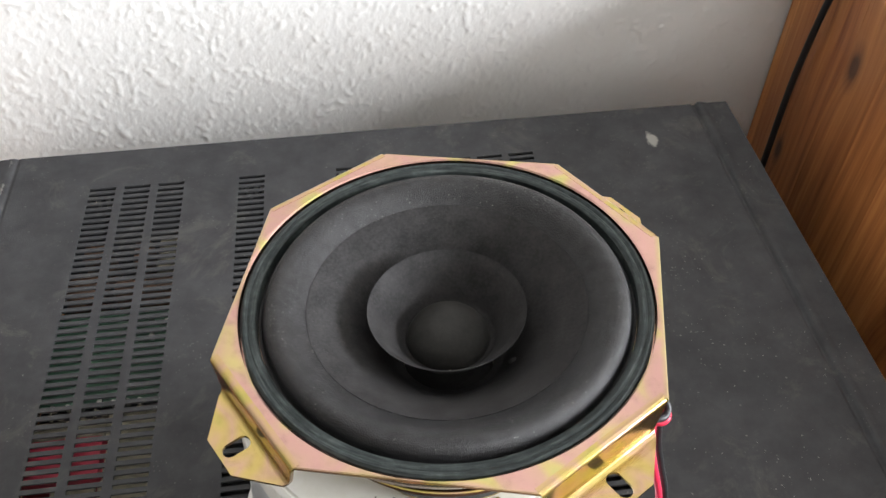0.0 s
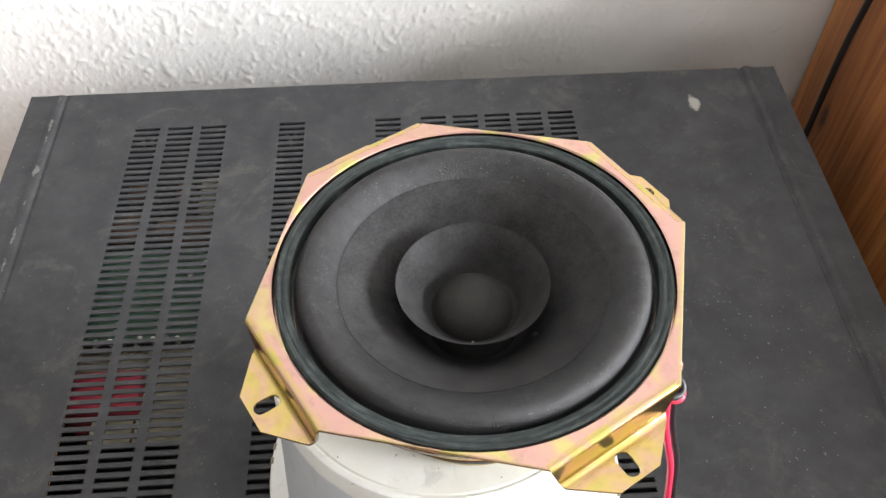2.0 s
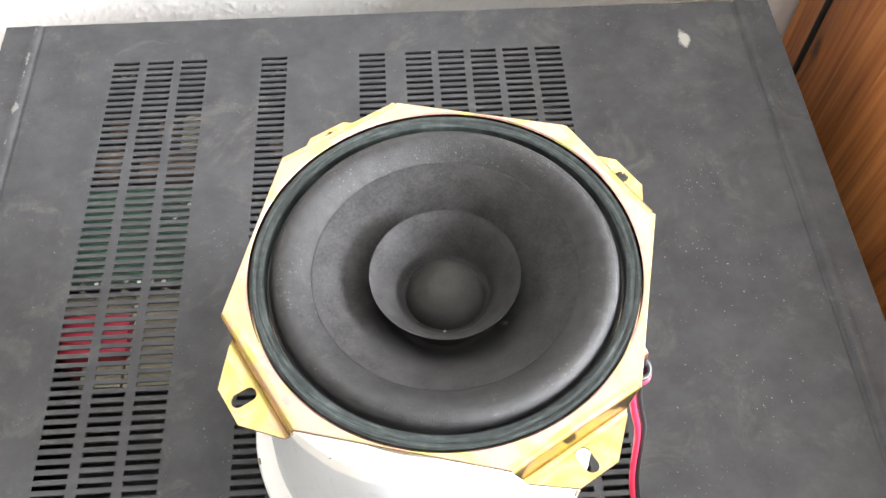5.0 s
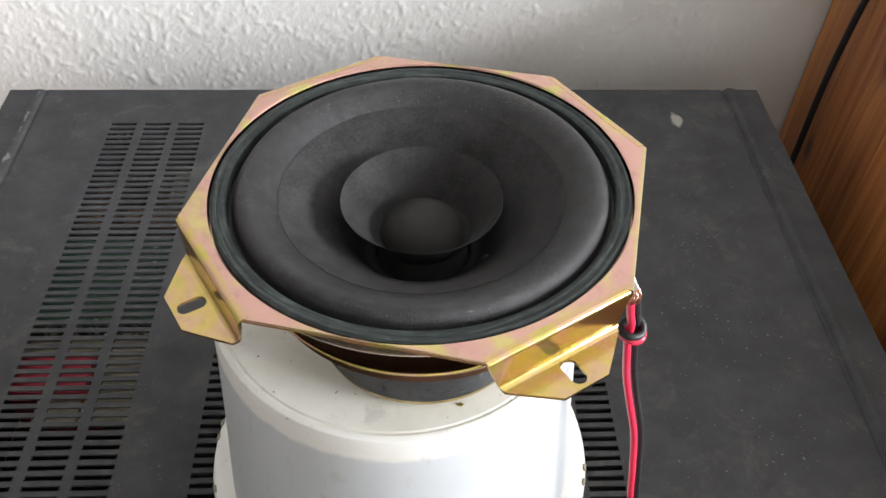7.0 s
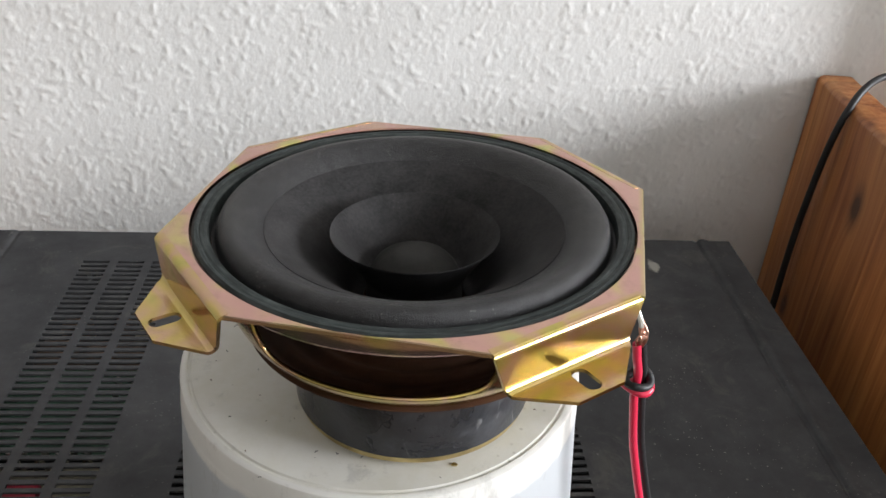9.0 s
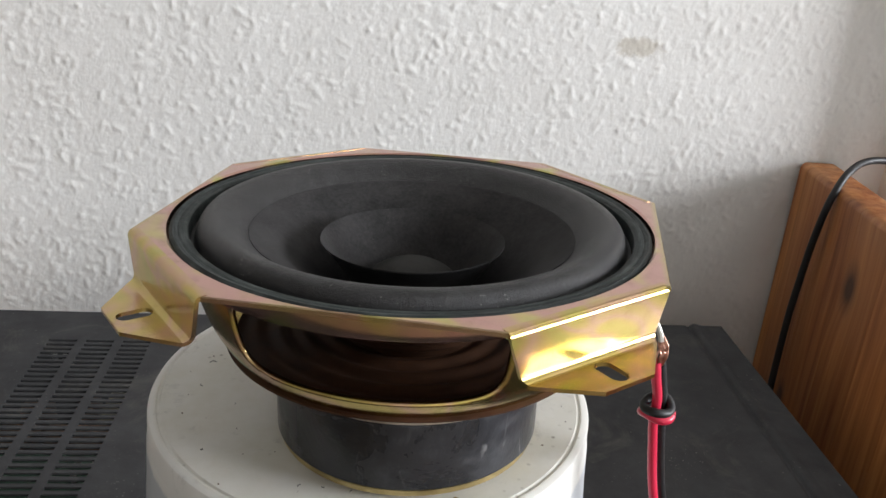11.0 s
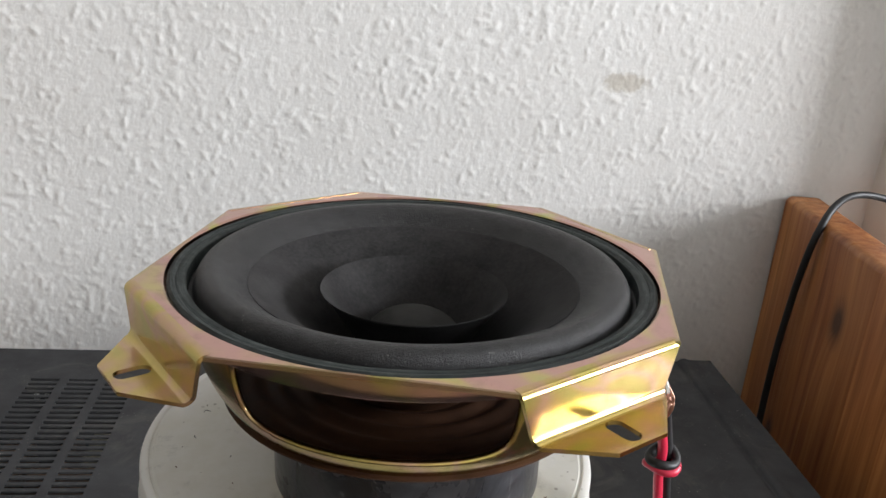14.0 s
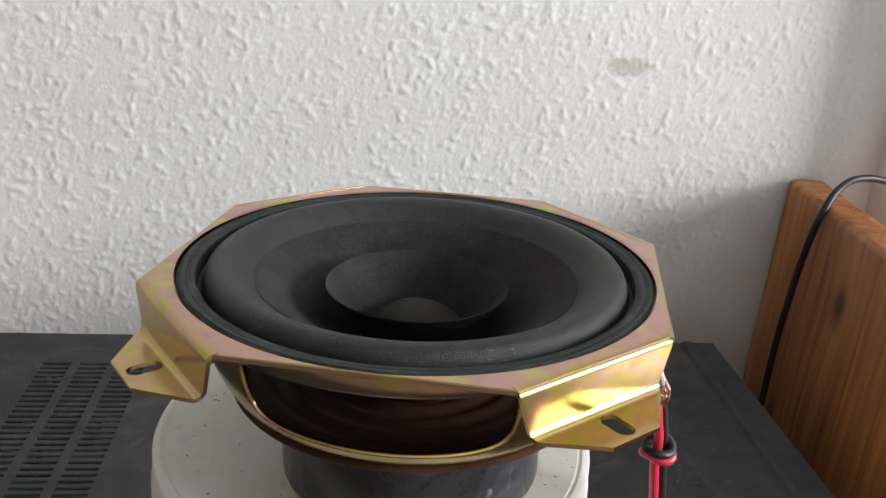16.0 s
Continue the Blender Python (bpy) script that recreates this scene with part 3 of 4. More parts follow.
for k, (cx, cy) in enumerate([(-0.080, -0.33), (-0.055, -0.30), (-0.010, -0.10), (0.030, -0.075), (0.060, -0.11), (0.085, -0.06), (-0.062, -0.075), (-0.064, -0.125)]):
    bm = lathe([(0.0, -0.073), (0.0075, -0.073), (0.0075, -0.020), (0.0068, -0.0192), (0.0, -0.0195)], 24)
    bmesh.ops.translate(bm, verts=bm.verts[:], vec=(cx, cy, -0.001 * (k % 3)))
    part("capacitor", bm, INNER if k % 3 else COPPER, AMP)
rng = random.Random(4)
dots = [(-0.149 + 0.0063 * k + rng.uniform(-0.001, 0.001), -0.1632 + rng.uniform(-0.0008, 0.0008)) for k in range(7)]
dots += [(-0.149, -0.0318), (-0.144, -0.0320), (-0.140, -0.0360), (-0.069, -0.0316), (-0.064, -0.0320), (-0.0605, -0.0318), (-0.067, -0.0362)]
dots += [(rng.uniform(-0.115, -0.100), rng.uniform(-0.150, -0.115)) for _ in range(6)]
for px, py in dots:
    bm = lathe(shell([(0.0, 0.0), (0.0010, 0.0), (0.0013, -0.0006)], 0.003), 14)
    bmesh.ops.translate(bm, verts=bm.verts[:], vec=(px, py, -0.0075))
    part("solder_joint", bm, STEEL, AMP)
for k in range(5):
    bm = tube([(-0.152 + 0.0095 * k, -0.166, -0.016), (-0.1490 + 0.0095 * k, -0.1680, -0.0065), (-0.1455 + 0.0095 * k, -0.1672, -0.016)], 0.0008, 6, 3)
    part("wire_link", bm, TAN, AMP)


# ---------------------------------------------------------------- plastic tub
TUB_TOP = 0.1128
TUB = tagged(new("plastic_tub"), "upturned cloudy white plastic tub, scuffed, on the amplifier", "tub")
TUB.location = (0.0070, -0.2475, 0.0)
# flat disc, a fine groove, a rubbed ring and a crisp shoulder
side = [(0.0, TUB_TOP), (0.0482, TUB_TOP), (0.0486, TUB_TOP - 0.0003), (0.0490, TUB_TOP - 0.0003), (0.0493, TUB_TOP), (0.0502, TUB_TOP - 0.0001), (0.0508, TUB_TOP - 0.0004), (0.0511, TUB_TOP - 0.0010),
        (0.0512, TUB_TOP - 0.0060), (0.0514, TUB_TOP - 0.0066), (0.0516, TUB_TOP - 0.0074), (0.0520, 0.098), (0.0535, 0.080), (0.0550, 0.062), (0.0567, 0.044), (0.0583, 0.0262)]
inner = [(max(r - 0.0012, 0.0), z - 0.0013) for r, z in reversed(side)]
part("body", lathe(side + inner, 128), PLASTIC, TUB)
rim = [(0.0560, 0.0260), (0.0625, 0.0262), (0.0646, 0.0252), (0.0654, 0.0228), (0.0656, 0.0040), (0.0660, 0.0006), (0.0640, 0.0002), (0.0630, 0.0040), (0.0625, 0.0210), (0.0560, 0.0236)]
part("rim", lathe(rim, 128), PLASTIC, TUB, "wide snap-on rim of cloudy plastic")
for a in (171, 176, 194, -9, -14, -32):
    bm = block(-0.0012, 0.0012, -0.0004, 0.0004, -0.0007, 0.0007)
    bmesh.ops.transform(bm, matrix=pose(0.0645 * math.cos(radians(a)), 0.0645 * math.sin(radians(a)), 0.0252, 45, 0, a + 90), verts=bm.verts[:])
    part("rim_notch", bm, TAN, TUB)


# ---------------------------------------------------------------- loudspeaker
SPK = tagged(new("loudspeaker"), "bare loudspeaker driver with black cone and yellow zinc frame", "loudspeaker")
# leans a little on the uneven tub; the driver's drawing is 1:1.032
SPK.matrix_world = Matrix.Translation((0.0144, -0.2613, 0.1143)) @ Matrix.Rotation(radians(-2.02), 4, "X") @ Matrix.Rotation(radians(-1.23), 4, "Y") @ Matrix.Rotation(radians(-14.43), 4, "Z") @ Matrix.Scale(1.032, 4)
FLAT, HALF, TOP = 0.0475, 0.0230, 0.0456      # octagon: distance of the long sides, half their length, height of the face
SLANT = (FLAT + HALF) / math.sqrt(2)


# slanted corners, each a little off the true octagon, as the pressing left them
CORNERS = [(0.0480, 0.0226), (0.0228, 0.0474), (-0.0222, 0.0474), (-0.0473, 0.0230), (-0.0474, -0.0234), (-0.0233, -0.0470), (0.0233, -0.0472), (0.0477, -0.0238)]


def octagon_radius(a):
    """Distance from the axis to the rim in direction a."""
    d = Vector((math.cos(a), math.sin(a)))
    for p, q in zip(CORNERS, CORNERS[1:] + CORNERS[:1]):
        p, e = Vector(p), Vector(q) - Vector(p)
        den = d.x * e.y - d.y * e.x
        if abs(den) < 1e-9:
            continue
        r, u = (p.x * e.y - p.y * e.x) / den, (p.x * d.y - p.y * d.x) / den
        if r > 0 and -1e-6 <= u <= 1 + 1e-6:
            return r
    return FLAT


def frame_plate():
    corners = [math.atan2(y, x) % (2 * math.pi) for x, y in CORNERS]
    angles = sorted({round(2 * math.pi * k / 160, 6) for k in range(160)} | {round(a, 6) for a in corners})
    bm = bmesh.new()
    rings = []
    for a in angles:
        c, s, ro = math.cos(a), math.sin(a), octagon_radius(a)
        off = (a % (math.pi / 2)) - math.pi / 4
        if abs(ro * math.sin(off)) < 0.0166:                 # the sheet bends down into an ear here
            ro = min(ro, (SLANT - 0.0005) / math.cos(off))
        prof = [(ro, TOP - 0.0009), (ro, TOP - 0.0002), (ro - 0.0002, TOP), (0.0470, TOP), (0.0466, TOP - 0.0003), (0.0465, TOP - 0.0036), (0.0395, TOP - 0.0037), (0.0395, TOP - 0.0044), (0.0462, TOP - 0.0044), (0.0470, TOP - 0.0030), (0.0473, TOP - 0.0009)]
        rings.append([bm.verts.new((r * c, r * s, z)) for r, z in prof])
    n = len(rings[0])
    for k in range(len(rings)):
        a, b = rings[k], rings[(k + 1) % len(rings)]
        for i in range(n):
            bm.faces.new((a[i], b[i], b[(i + 1) % n], a[(i + 1) % n]))
    return part("frame_plate", bm, ZINC_PLATE, SPK, "octagonal yellow-passivated steel flange with pink sheen")


PLATE = frame_plate()


def mounting_ear():
    """Bent lug on a slanted side: a drop flap, then a flat tongue with a slotted hole."""
    W, drop, th = 0.0170, 0.0087, 0.0007
    low, tip = 0.0137, 0.0052
    bm = bmesh.new()
    # flap down from the face, with rounded bends
    r0, r1 = 0.0012, 0.0013                                  # radii of the upper and the lower bend
    bend = [(SLANT - 0.0014, TOP + 0.00005, W)]
    for k in range(7):
        a = radians(88 * k / 6)
        bend.append((SLANT - 0.0006 + r0 * math.sin(a), TOP + 0.00005 - r0 * (1 - math.cos(a)), W - 0.0002 * k / 6))
    for k in range(7):
        a = radians(88 * (1 - k / 6))
        bend.append((SLANT + 0.0020 - r1 * math.sin(a), TOP - drop + r1 * (1 - math.cos(a)), low + 0.0009 * (1 - k / 6)))
    seg = 10
    rows = [[bm.verts.new((d, -w + 2 * w * k / seg, z)) for k in range(seg + 1)] for d, z, w in bend]
    for a, b in zip(rows, rows[1:]):
        for k in range(seg):
            bm.faces.new((a[k], a[k + 1], b[k + 1], b[k]))
    # tongue: ring of quads between the outline and the slot
    d0, d1, z = SLANT + 0.0020, SLANT + 0.0090, TOP - drop
    cx, hl, hr = d0 + 0.0030, 0.0014, 0.0017
    outline = [(d0, -low + 2 * low * k / seg) for k in range(seg + 1)]
    right = [(d0 + (d1 - d0) * k / 5, low + (tip - low) * k / 5) for k in range(1, 6)]
    end = [(d1, tip - 2 * tip * k / 4) for k in range(1, 5)]
    left = [(d1 + (d0 - d1) * k / 5, -tip + (-low + tip) * k / 5) for k in range(1, 5)]
    path = outline + right + end + left
    def slot(a):
        c, s = math.cos(a), math.sin(a)
        return (cx + hr * c + (hl if c > 0.01 else -hl if c < -0.01 else 0.0), hr * s)
    ov = rows[-1] + [bm.verts.new((x, y, z)) for x, y in path[seg + 1:]]
    iv = []
    for x, y in path:
        sx, sy = slot(math.atan2(y, x - cx))
        iv.append(bm.verts.new((sx, sy, z)))
    m = len(ov)
    mid = [bm.verts.new((ov[k].co + iv[k].co) / 2) for k in range(m)]
    for k in range(m):
        j = (k + 1) % m
        bm.faces.new((ov[k], ov[j], mid[j], mid[k]))
        bm.faces.new((mid[k], mid[j], iv[j], iv[k]))
    bmesh.ops.recalc_face_normals(bm, faces=bm.faces[:])
    up = sum(f.normal.z for f in bm.faces)
    if up < 0:
        bmesh.ops.reverse_faces(bm, faces=bm.faces[:])
    geom = bm.faces[:]
    copy = bmesh.ops.duplicate(bm, geom=geom)
    twin = {a: b for a, b in copy["vert_map"].items() if isinstance(a, bmesh.types.BMVert)}
    edges = [e for e in bm.edges if e.is_boundary and e.verts[0] in twin and e.verts[1] in twin and twin[e.verts[0]].co == e.verts[0].co]
    front = [v for f in geom for v in f.verts]
    for v in set(front):
        if v in twin:
            twin[v].co = v.co - v.normal * th
    done = set()
    for e in edges:
        a, b = e.verts
        if (a in set(front)) and (b in set(front)) and e not in done:
            done.add(e)
            try:
                bm.faces.new((a, b, twin[b], twin[a]))
            except (ValueError, KeyError):
                pass
    return bm


ear_mesh = finish(mounting_ear(), "mounting_ear", ZINC)
for q in range(4):
    ob = new("mounting_ear", ear_mesh)
    ob.parent = PLATE
    ob.matrix_basis = pose(0, 0, 0.0, 0, 0, 45 + 90 * q)


def basket():
    """Pressed bowl with four windows between its spokes."""
    prof = smooth_profile([(0.0446, TOP - 0.0024), (0.0428, TOP - 0.005), (0.0415, TOP - 0.012), (0.0391, TOP - 0.0186), (0.0353, TOP - 0.0240), (0.0302, TOP - 0.0270), (0.0255, TOP - 0.0285), (0.0185, TOP - 0.0288)], 9)
    n, m = 320, len(prof)
    bm = bmesh.new()
    top, low = TOP - 0.0046, TOP - 0.0194
    mid, half = (top + low) / 2, (top - low) / 2
    zs, rs = np.array([z for _, z in prof])[::-1], np.array([r for r, _ in prof])[::-1]

    def opening_of(a, z):
        return ((abs(a) / 33.5) ** 5 + (abs(z - mid) / half) ** 5) ** 0.2

    rings, where = [], {}
    for k in range(n):
        turn = 360.0 * k / n
        ring = [bm.verts.new((r * math.cos(radians(turn)), r * math.sin(radians(turn)), z)) for r, z in prof]
        where.update({v: (turn, z) for v, (r, z) in zip(ring, prof)})
        rings.append(ring)
    for k in range(n):
        a = (360.0 * (k + 0.5) / n + 45) % 90 - 45
        for i in range(m - 1):
            if opening_of(a, (prof[i][1] + prof[i + 1][1]) / 2) < 1.0:
                continue
            j = (k + 1) % n
            bm.faces.new((rings[k][i], rings[j][i], rings[j][i + 1], rings[k][i + 1]))
    loose = [v for v in bm.verts if not v.link_faces]
    bmesh.ops.delete(bm, geom=loose, context="VERTS")
    for v in [v for v in bm.verts if any(e.is_boundary for e in v.link_edges)]:
        turn, z = where[v]
        a = (turn + 45) % 90 - 45
        f = opening_of(a, z)
        if 0.8 < f < 1.2:                                    # draw the cut onto the window's edge
            at, zz = radians(turn - a + a / f), mid + (z - mid) / f
            rr = float(np.interp(zz, zs, rs))
            v.co = (rr * math.cos(at), rr * math.sin(at), zz)
    ob = part("basket", bm, ZINC, SPK, "pressed yellow zinc basket with open windows")
    sol = ob.modifiers.new("sheet", "SOLIDIFY")
    sol.thickness, sol.offset = 0.0009, 0.0


basket()
# gasket: stacked board rings in the recess of the face
part("gasket", lathe([(0.0463, TOP - 0.0036), (0.0461, TOP - 0.0007), (0.0455, TOP - 0.0003), (0.0449, TOP - 0.0004), (0.0446, TOP - 0.0006), (0.0442, TOP - 0.0005), (0.0434, TOP - 0.0006), (0.0428, TOP - 0.0009), (0.0426, TOP - 0.0016), (0.0426, TOP - 0.0036)], 160), GASKET, SPK, "dark green-grey board gasket ring")
roll = smooth_profile([(0.0425, TOP - 0.0032), (0.0418, TOP - 0.0031), (0.0414, TOP - 0.0020), (0.0409, TOP - 0.0006), (0.0398, TOP + 0.0005), (0.0380, TOP + 0.0008), (0.0358, TOP + 0.0000), (0.0335, TOP - 0.0016), (0.0317, TOP - 0.0030)], 5)
part("surround", lathe(shell(roll, 0.0006), 160), CLOTH, SPK, "soft black cloth roll surround, dusty")
cone = smooth_profile([(0.0319, TOP - 0.0027), (0.0311, TOP - 0.0031), (0.0282, TOP - 0.0049), (0.0242, TOP - 0.0079), (0.0200, TOP - 0.0118), (0.0165, TOP - 0.0160), (0.0138, TOP - 0.0200), (0.0115, TOP - 0.0215)], 6)
CONE_PART = part("cone", lathe(shell(cone, 0.0005), 160), CONE, SPK, "matt black paper cone")
back = []
for k in range(40):
    u = k / 39
    back.append((0.0400 - 0.0270 * u, TOP - 0.0030 - 0.0215 * u ** 1.15 + 0.00055 * math.sin(u * 44)))
damper = [(0.0110 + 0.0262 * k / 60, TOP - 0.0238 + 0.00035 * math.sin(k / 60 * 5.5 * 2 * math.pi)) for k in range(61)]
part("spider", lathe(shell(damper, 0.0003), 96), BROWN, SPK, "corrugated brown cloth damper inside the basket")
part("cone_back", lathe(shell(back, 0.0004), 96), BROWN, SPK, "ribbed dark brown underside of the cone")
whiz = smooth_profile([(0.0183, TOP - 0.0049), (0.0166, TOP - 0.0068), (0.0148, TOP - 0.0096), (0.0126, TOP - 0.0128), (0.0113, TOP - 0.0152), (0.0103, TOP - 0.0160)], 6)
part("whizzer_cone", lathe(shell(whiz, 0.0003), 128), CONE, CONE_PART, "small inner black paper cone")
part("dust_cap", lathe(shell(smooth_profile([(0.0, TOP - 0.0098), (0.0043, TOP - 0.0103), (0.0078, TOP - 0.0121), (0.0094, TOP - 0.0142), (0.0100, TOP - 0.0160)], 5), 0.0004), 96), DOME, CONE_PART, "grey-black felt dust cap")
part("voice_coil_former", lathe([(0.0100, TOP - 0.0160), (0.0108, TOP - 0.0160), (0.0108, TOP - 0.0290), (0.0100, TOP - 0.0290)], 64), CONE, SPK)
part("top_plate", lathe([(0.0, 0.0150), (0.0278, 0.0150), (0.0282, 0.0153), (0.0282, 0.0164), (0.0278, 0.0168), (0.0, 0.0168)], 96), STEEL, SPK, "bare steel pole plate")
part("magnet", lathe([(0.0, 0.0003), (0.0270, 0.0003), (0.0275, 0.0008), (0.0275, 0.0144), (0.0270, 0.0150), (0.0, 0.0150)], 128), FERRITE, SPK, "dark grey ferrite ring magnet")
part("back_plate", lathe([(0.0, -0.0013), (0.0264, -0.0013), (0.0269, -0.0010), (0.0269, 0.0001), (0.0265, 0.0003), (0.0, 0.0003)], 96), BACK_PLATE, SPK, "tarnished yellow steel plate under the magnet")


for px, py, pz in ((0.0141, 0.0135, TOP - 0.0118), (0.0158, -0.0057, TOP - 0.0156)):
    bm = bmesh.new()
    bmesh.ops.create_icosphere(bm, subdivisions=2, radius=1.0, matrix=Matrix.LocRotScale((px, py, pz), Euler((0, -0.7, math.atan2(py, px))), (0.0015, 0.0010, 0.0006)))
    part("lead_eyelet", bm, CONE, CONE_PART, "black sealed lead-out blob on the cone")

# ---------------------------------------------------------------- wires and cable
WIRE = tagged(new("speaker_wire"), "knotted red and black twin speaker wire soldered to the driver", "wire")
red = [(0.0624, -0.2776, 0.1384), (0.0632, -0.2776, 0.1340), (0.0643, -0.2772, 0.1295), (0.0645, -0.2770, 0.1240), (0.0650, -0.2770, 0.1200), (0.0670, -0.2770, 0.1080), (0.0700, -0.2770, 0.0960), (0.0742, -0.2772, 0.0800),
       (0.0772, -0.2776, 0.0620), (0.0795, -0.2784, 0.0450), (0.0825, -0.2805, 0.0260), (0.0865, -0.2855, 0.0090), (0.0910, -0.2950, 0.0012), (0.0980, -0.3200, 0.0012), (0.1040, -0.3450, 0.0012)]
black = [(0.0642, -0.2752, 0.1384), (0.0652, -0.2752, 0.1340), (0.0662, -0.2753, 0.1290)] + [(x + 0.0022, y + 0.0013, z) for x, y, z in red[3:]]
part("red_core", tube(red, 0.00100, 12, 6), RED_PVC, WIRE, "red plastic insulated core")
part("black_core", tube(black, 0.00095, 12, 6), RUBBER, WIRE, "black plastic insulated core")


def knot_loop(z, tilt, turn, radius, thick, mat, label):
    ring = [Matrix.LocRotScale((0.0650, -0.2766, z - 0.0010), Euler((radians(tilt), radians(-8), radians(turn))), None) @ Vector((radius * math.cos(a), radius * 0.85 * math.sin(a), 0.0005 * math.sin(2 * a)))
            for a in (2 * math.pi * k / 14 for k in range(15))]
    part("knot_loop", tube(ring, thick, 12, 3), mat, WIRE, label)


knot_loop(0.1284, 14, 20, 0.0029, 0.00095, RUBBER, "black loop of the knot")
knot_loop(0.1264, -10, -30, 0.0030, 0.00100, RED_PVC, "red loop of the knot")
rng = random.Random(31)
for k in range(16):
    o, w, bend = 0.00016 * (k - 7.5), rng.uniform(-0.0006, 0.0006), rng.uniform(-0.0006, 0.0006)
    top = rng.uniform(0.1425, 0.1452)
    part("copper_strand", tube([(0.0630 + 0.6 * o, -0.2777 + 0.5 * w, 0.1376), (0.0632 + 0.9 * o + bend, -0.2784 + w, 0.1402), (0.0631 + 0.6 * o - bend, -0.2780 - w, 0.1420), (0.0626 + 0.4 * o, -0.2773, top)], 0.00015, 6, 4), BARE_COPPER, WIRE)
part("solder_lug", tube([(0.0596, -0.2760, 0.1490), (0.0612, -0.2766, 0.1468), (0.0622, -0.2772, 0.1448), (0.0627, -0.2776, 0.1430)], 0.0006, 8, 4), STEEL, WIRE, "tinned solder lug")

CABLE = [(0.382, 0.030, 0.0621), (0.366, 0.032, 0.0665), (0.340, 0.035, 0.0855), (0.315, 0.034, 0.0935), (0.295, 0.028, 0.0950), (0.278, 0.016, 0.0915), (0.2680, 0.0085, 0.0815), (0.2650, 0.0090, 0.067), (0.2643, 0.0120, 0.046), (0.2638, 0.0138, 0.023),
         (0.2633, 0.0148, 0.001), (0.2628, 0.0143, -0.029), (0.2622, 0.0128, -0.059), (0.2610, 0.0115, -0.109), (0.256, 0.012, -0.150), (0.243, 0.017, DESK_Z + 0.0022)]
thing("power_cable", tube(CABLE, 0.0021, 14, 8), RUBBER, "black rubber cable hanging over the pine board", "cable")

# ---------------------------------------------------------------- crumbs
def crumbs():
    rng = random.Random(11)
    bm = bmesh.new()
    for k in range(40):
        a, r = rng.uniform(0, 2 * math.pi), 0.0475 * math.sqrt(rng.uniform(0.42, 1.0))
        s = rng.uniform(0.00007, 0.0002)
        m = Matrix.Translation((0.0070 + r * math.cos(a), -0.2475 + r * math.sin(a), TUB_TOP + s * 0.3)) @ Matrix.LocRotScale(None, Euler((0, 0, rng.uniform(0, 3))), (s * rng.uniform(1, 2.4), s, s * 0.6))
        bmesh.ops.create_icosphere(bm, subdivisions=1, radius=1.0, matrix=m)
    thing("crumbs", bm, COPPER, "tiny dark crumbs scattered on the plastic tub", "crumbs", "stuff")


crumbs()


def dust_grains():
    """Pale grains strewn over the amplifier's cover, thick in a few patches."""
    rng = random.Random(23)
    bm = bmesh.new()
    spots = [(0.143, -0.169, 0.011, 46), (0.146, -0.126, 0.006, 20), (0.161, -0.235, 0.007, 20), (0.150, -0.205, 0.020, 22), (0.140, -0.10, 0.045, 26), (0.15, -0.28, 0.03, 22), (-0.18, -0.16, 0.02, 12), (0.2, -0.18, 0.012, 8), (-0.085, -0.2, 0.02, 8)]
    for cx, cy, spread, count in spots:
        for _ in range(count):
            x, y = rng.gauss(cx, spread), rng.gauss(cy, spread)
            if abs(x) > 0.21 or abs(abs(x) - 0.1985) < 0.006 or not -0.36 < y < -0.01 or (-0.155 < x < -0.055):
                continue
            s = rng.uniform(0.00010, 0.00030)
            m = Matrix.Translation((x, y, s * 0.3)) @ Matrix.LocRotScale(None, Euler((0, 0, rng.uniform(0, 3))), (s * rng.uniform(1, 2.2), s, s * 0.5))
            bmesh.ops.create_icosphere(bm, subdivisions=1, radius=1.0, matrix=m)
    thing("dust_grains", bm, DUST, "pale dust grains strewn on the black amplifier cover", "dust", "stuff")


dust_grains()


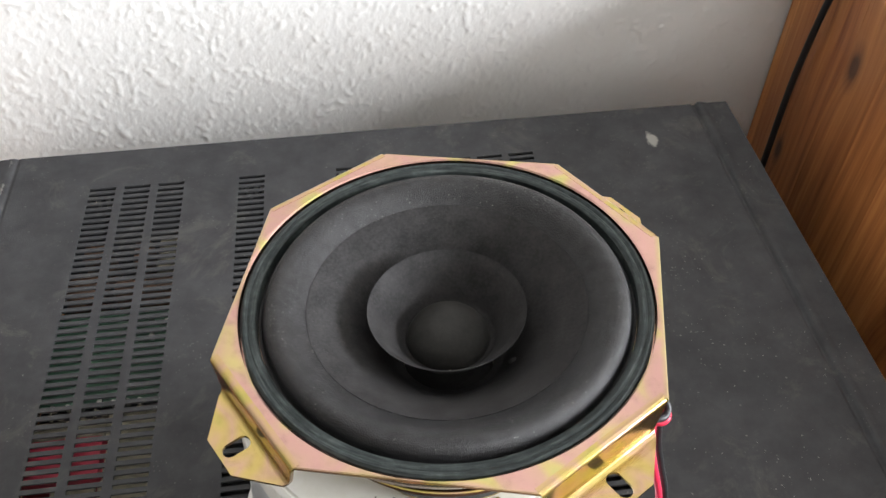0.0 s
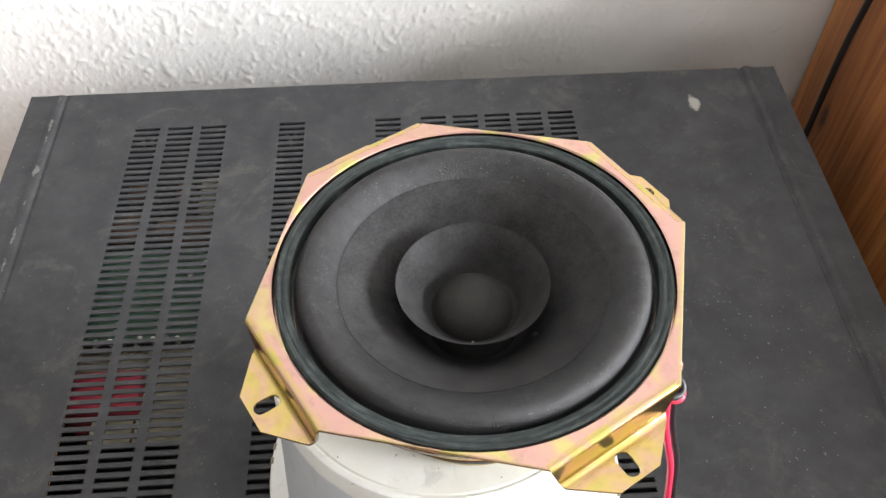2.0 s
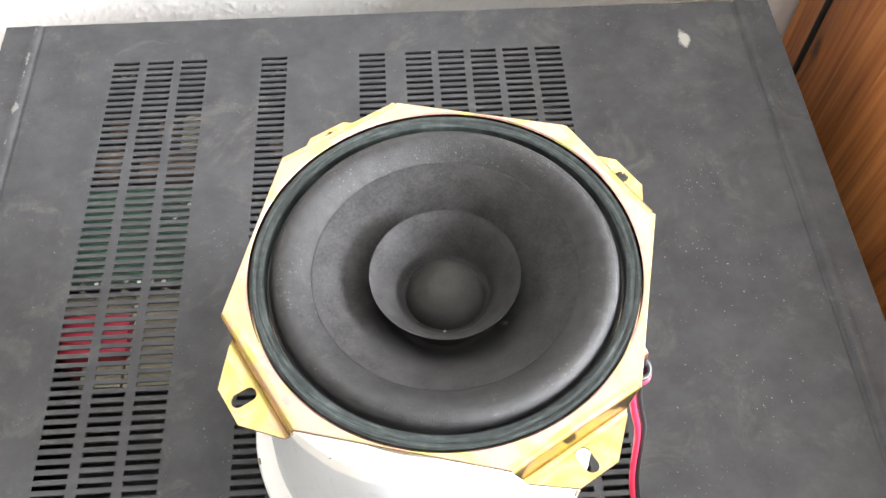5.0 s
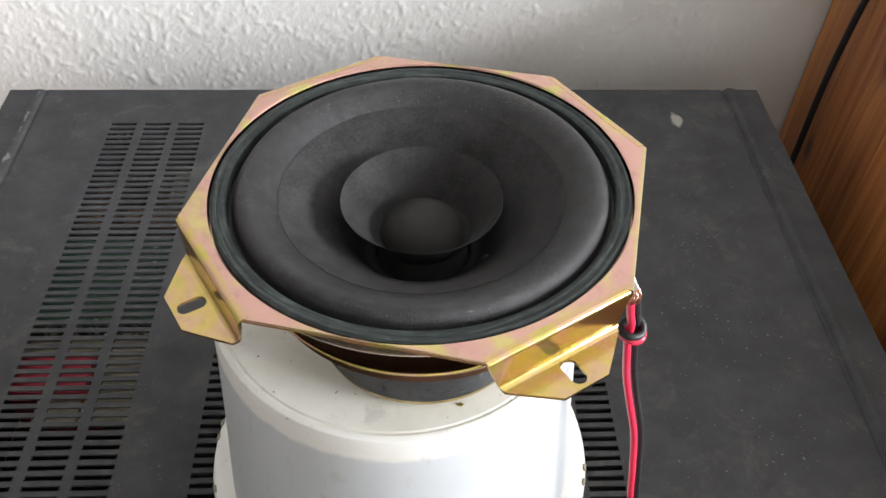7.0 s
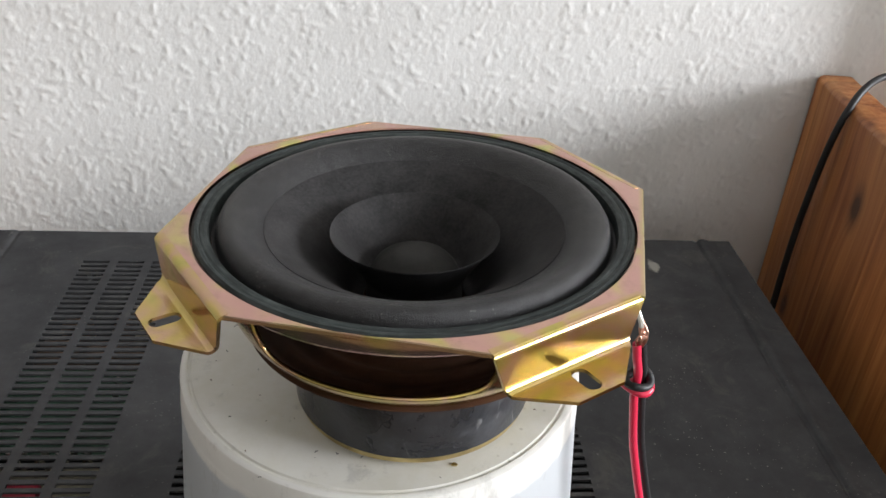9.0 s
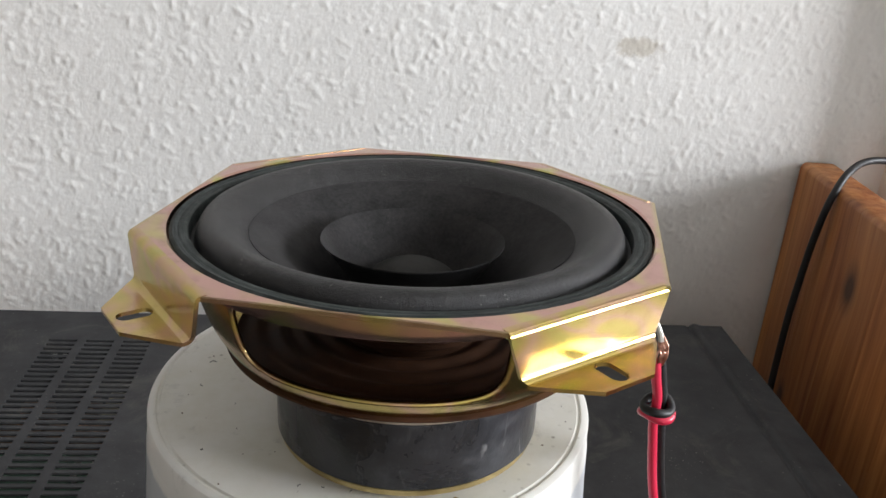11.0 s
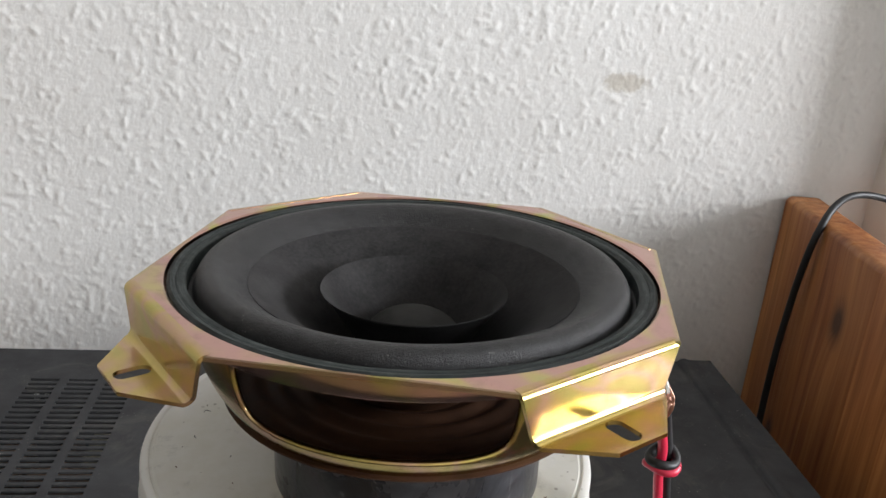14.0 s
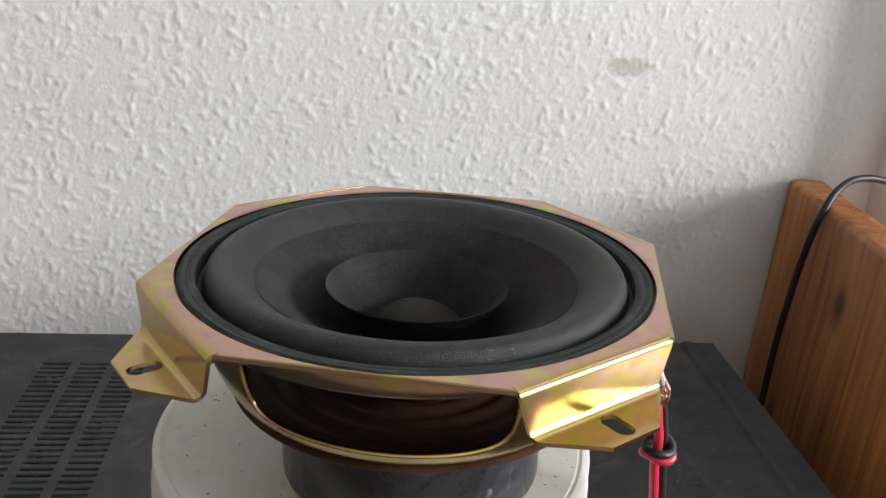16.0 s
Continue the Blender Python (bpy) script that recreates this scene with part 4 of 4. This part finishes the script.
def flake(name, place, size, mat, label, category):
    """A thin ragged flake."""
    rng = random.Random(int(place[0] * 1e5))
    bm = bmesh.new()
    n = 9
    ring = [(size * rng.uniform(0.55, 1.0) * math.cos(2 * math.pi * k / n), size * rng.uniform(0.4, 0.8) * math.sin(2 * math.pi * k / n)) for k in range(n)]
    low, high = [bm.verts.new((x, y, 0)) for x, y in ring], [bm.verts.new((x * 0.9, y * 0.9, size * 0.25)) for x, y in ring]
    bm.faces.new(low)
    bm.faces.new(high)
    for k in range(n):
        bm.faces.new((low[k], low[(k + 1) % n], high[(k + 1) % n], high[k]))
    ob = thing(name, bm, mat, label, category, smooth=False)
    ob.location = place
    return ob


flake("rust_flake", (0.0228, -0.2885, TUB_TOP + 0.0001), 0.0009, BACK_PLATE, "small orange-brown flake lying on the plastic tub", "crumb")
flake("lint_flake", (0.0128, -0.2716, 0.1468), 0.0005, TAN, "tiny white lint flake on the black cone", "lint")


def fibre(place, turn, length, curl, thick):
    """A short dark hair-like fibre lying on the tub."""
    line = [(length * (u - 0.5), curl * math.sin(math.pi * u * 1.2), thick * 0.8) for u in (0.0, 0.25, 0.5, 0.75, 1.0)]
    ob = thing("dark_fibre", tube(line, thick, 6, 4), RUBBER, "tiny dark fibre lying on the white plastic tub", "fibre")
    ob.matrix_world = pose(place[0], place[1], TUB_TOP, 0, 0, turn)
    tagged(ob, group="fibres on the tub")


for place, turn, length, curl, thick in (((-0.0318, -0.2381), 25, 0.0022, 0.0008, 0.00012), ((-0.0328, -0.2486), 130, 0.0011, 0.0002, 0.00016), ((-0.0284, -0.2730), 40, 0.0006, 0.0001, 0.00020),
                                         ((-0.0078, -0.2843), 60, 0.0012, 0.0002, 0.00013), ((-0.0031, -0.2848), 150, 0.0009, 0.0001, 0.00013), ((0.0024, -0.2860), 50, 0.0009, 0.0002, 0.00012),
                                         ((-0.0193, -0.2917), 10, 0.0010, 0.0001, 0.00012), ((-0.0240, -0.2560), 80, 0.0007, 0.0001, 0.00012)):
    fibre(place, turn, 0.75 * length, 0.7 * curl, 0.65 * thick)
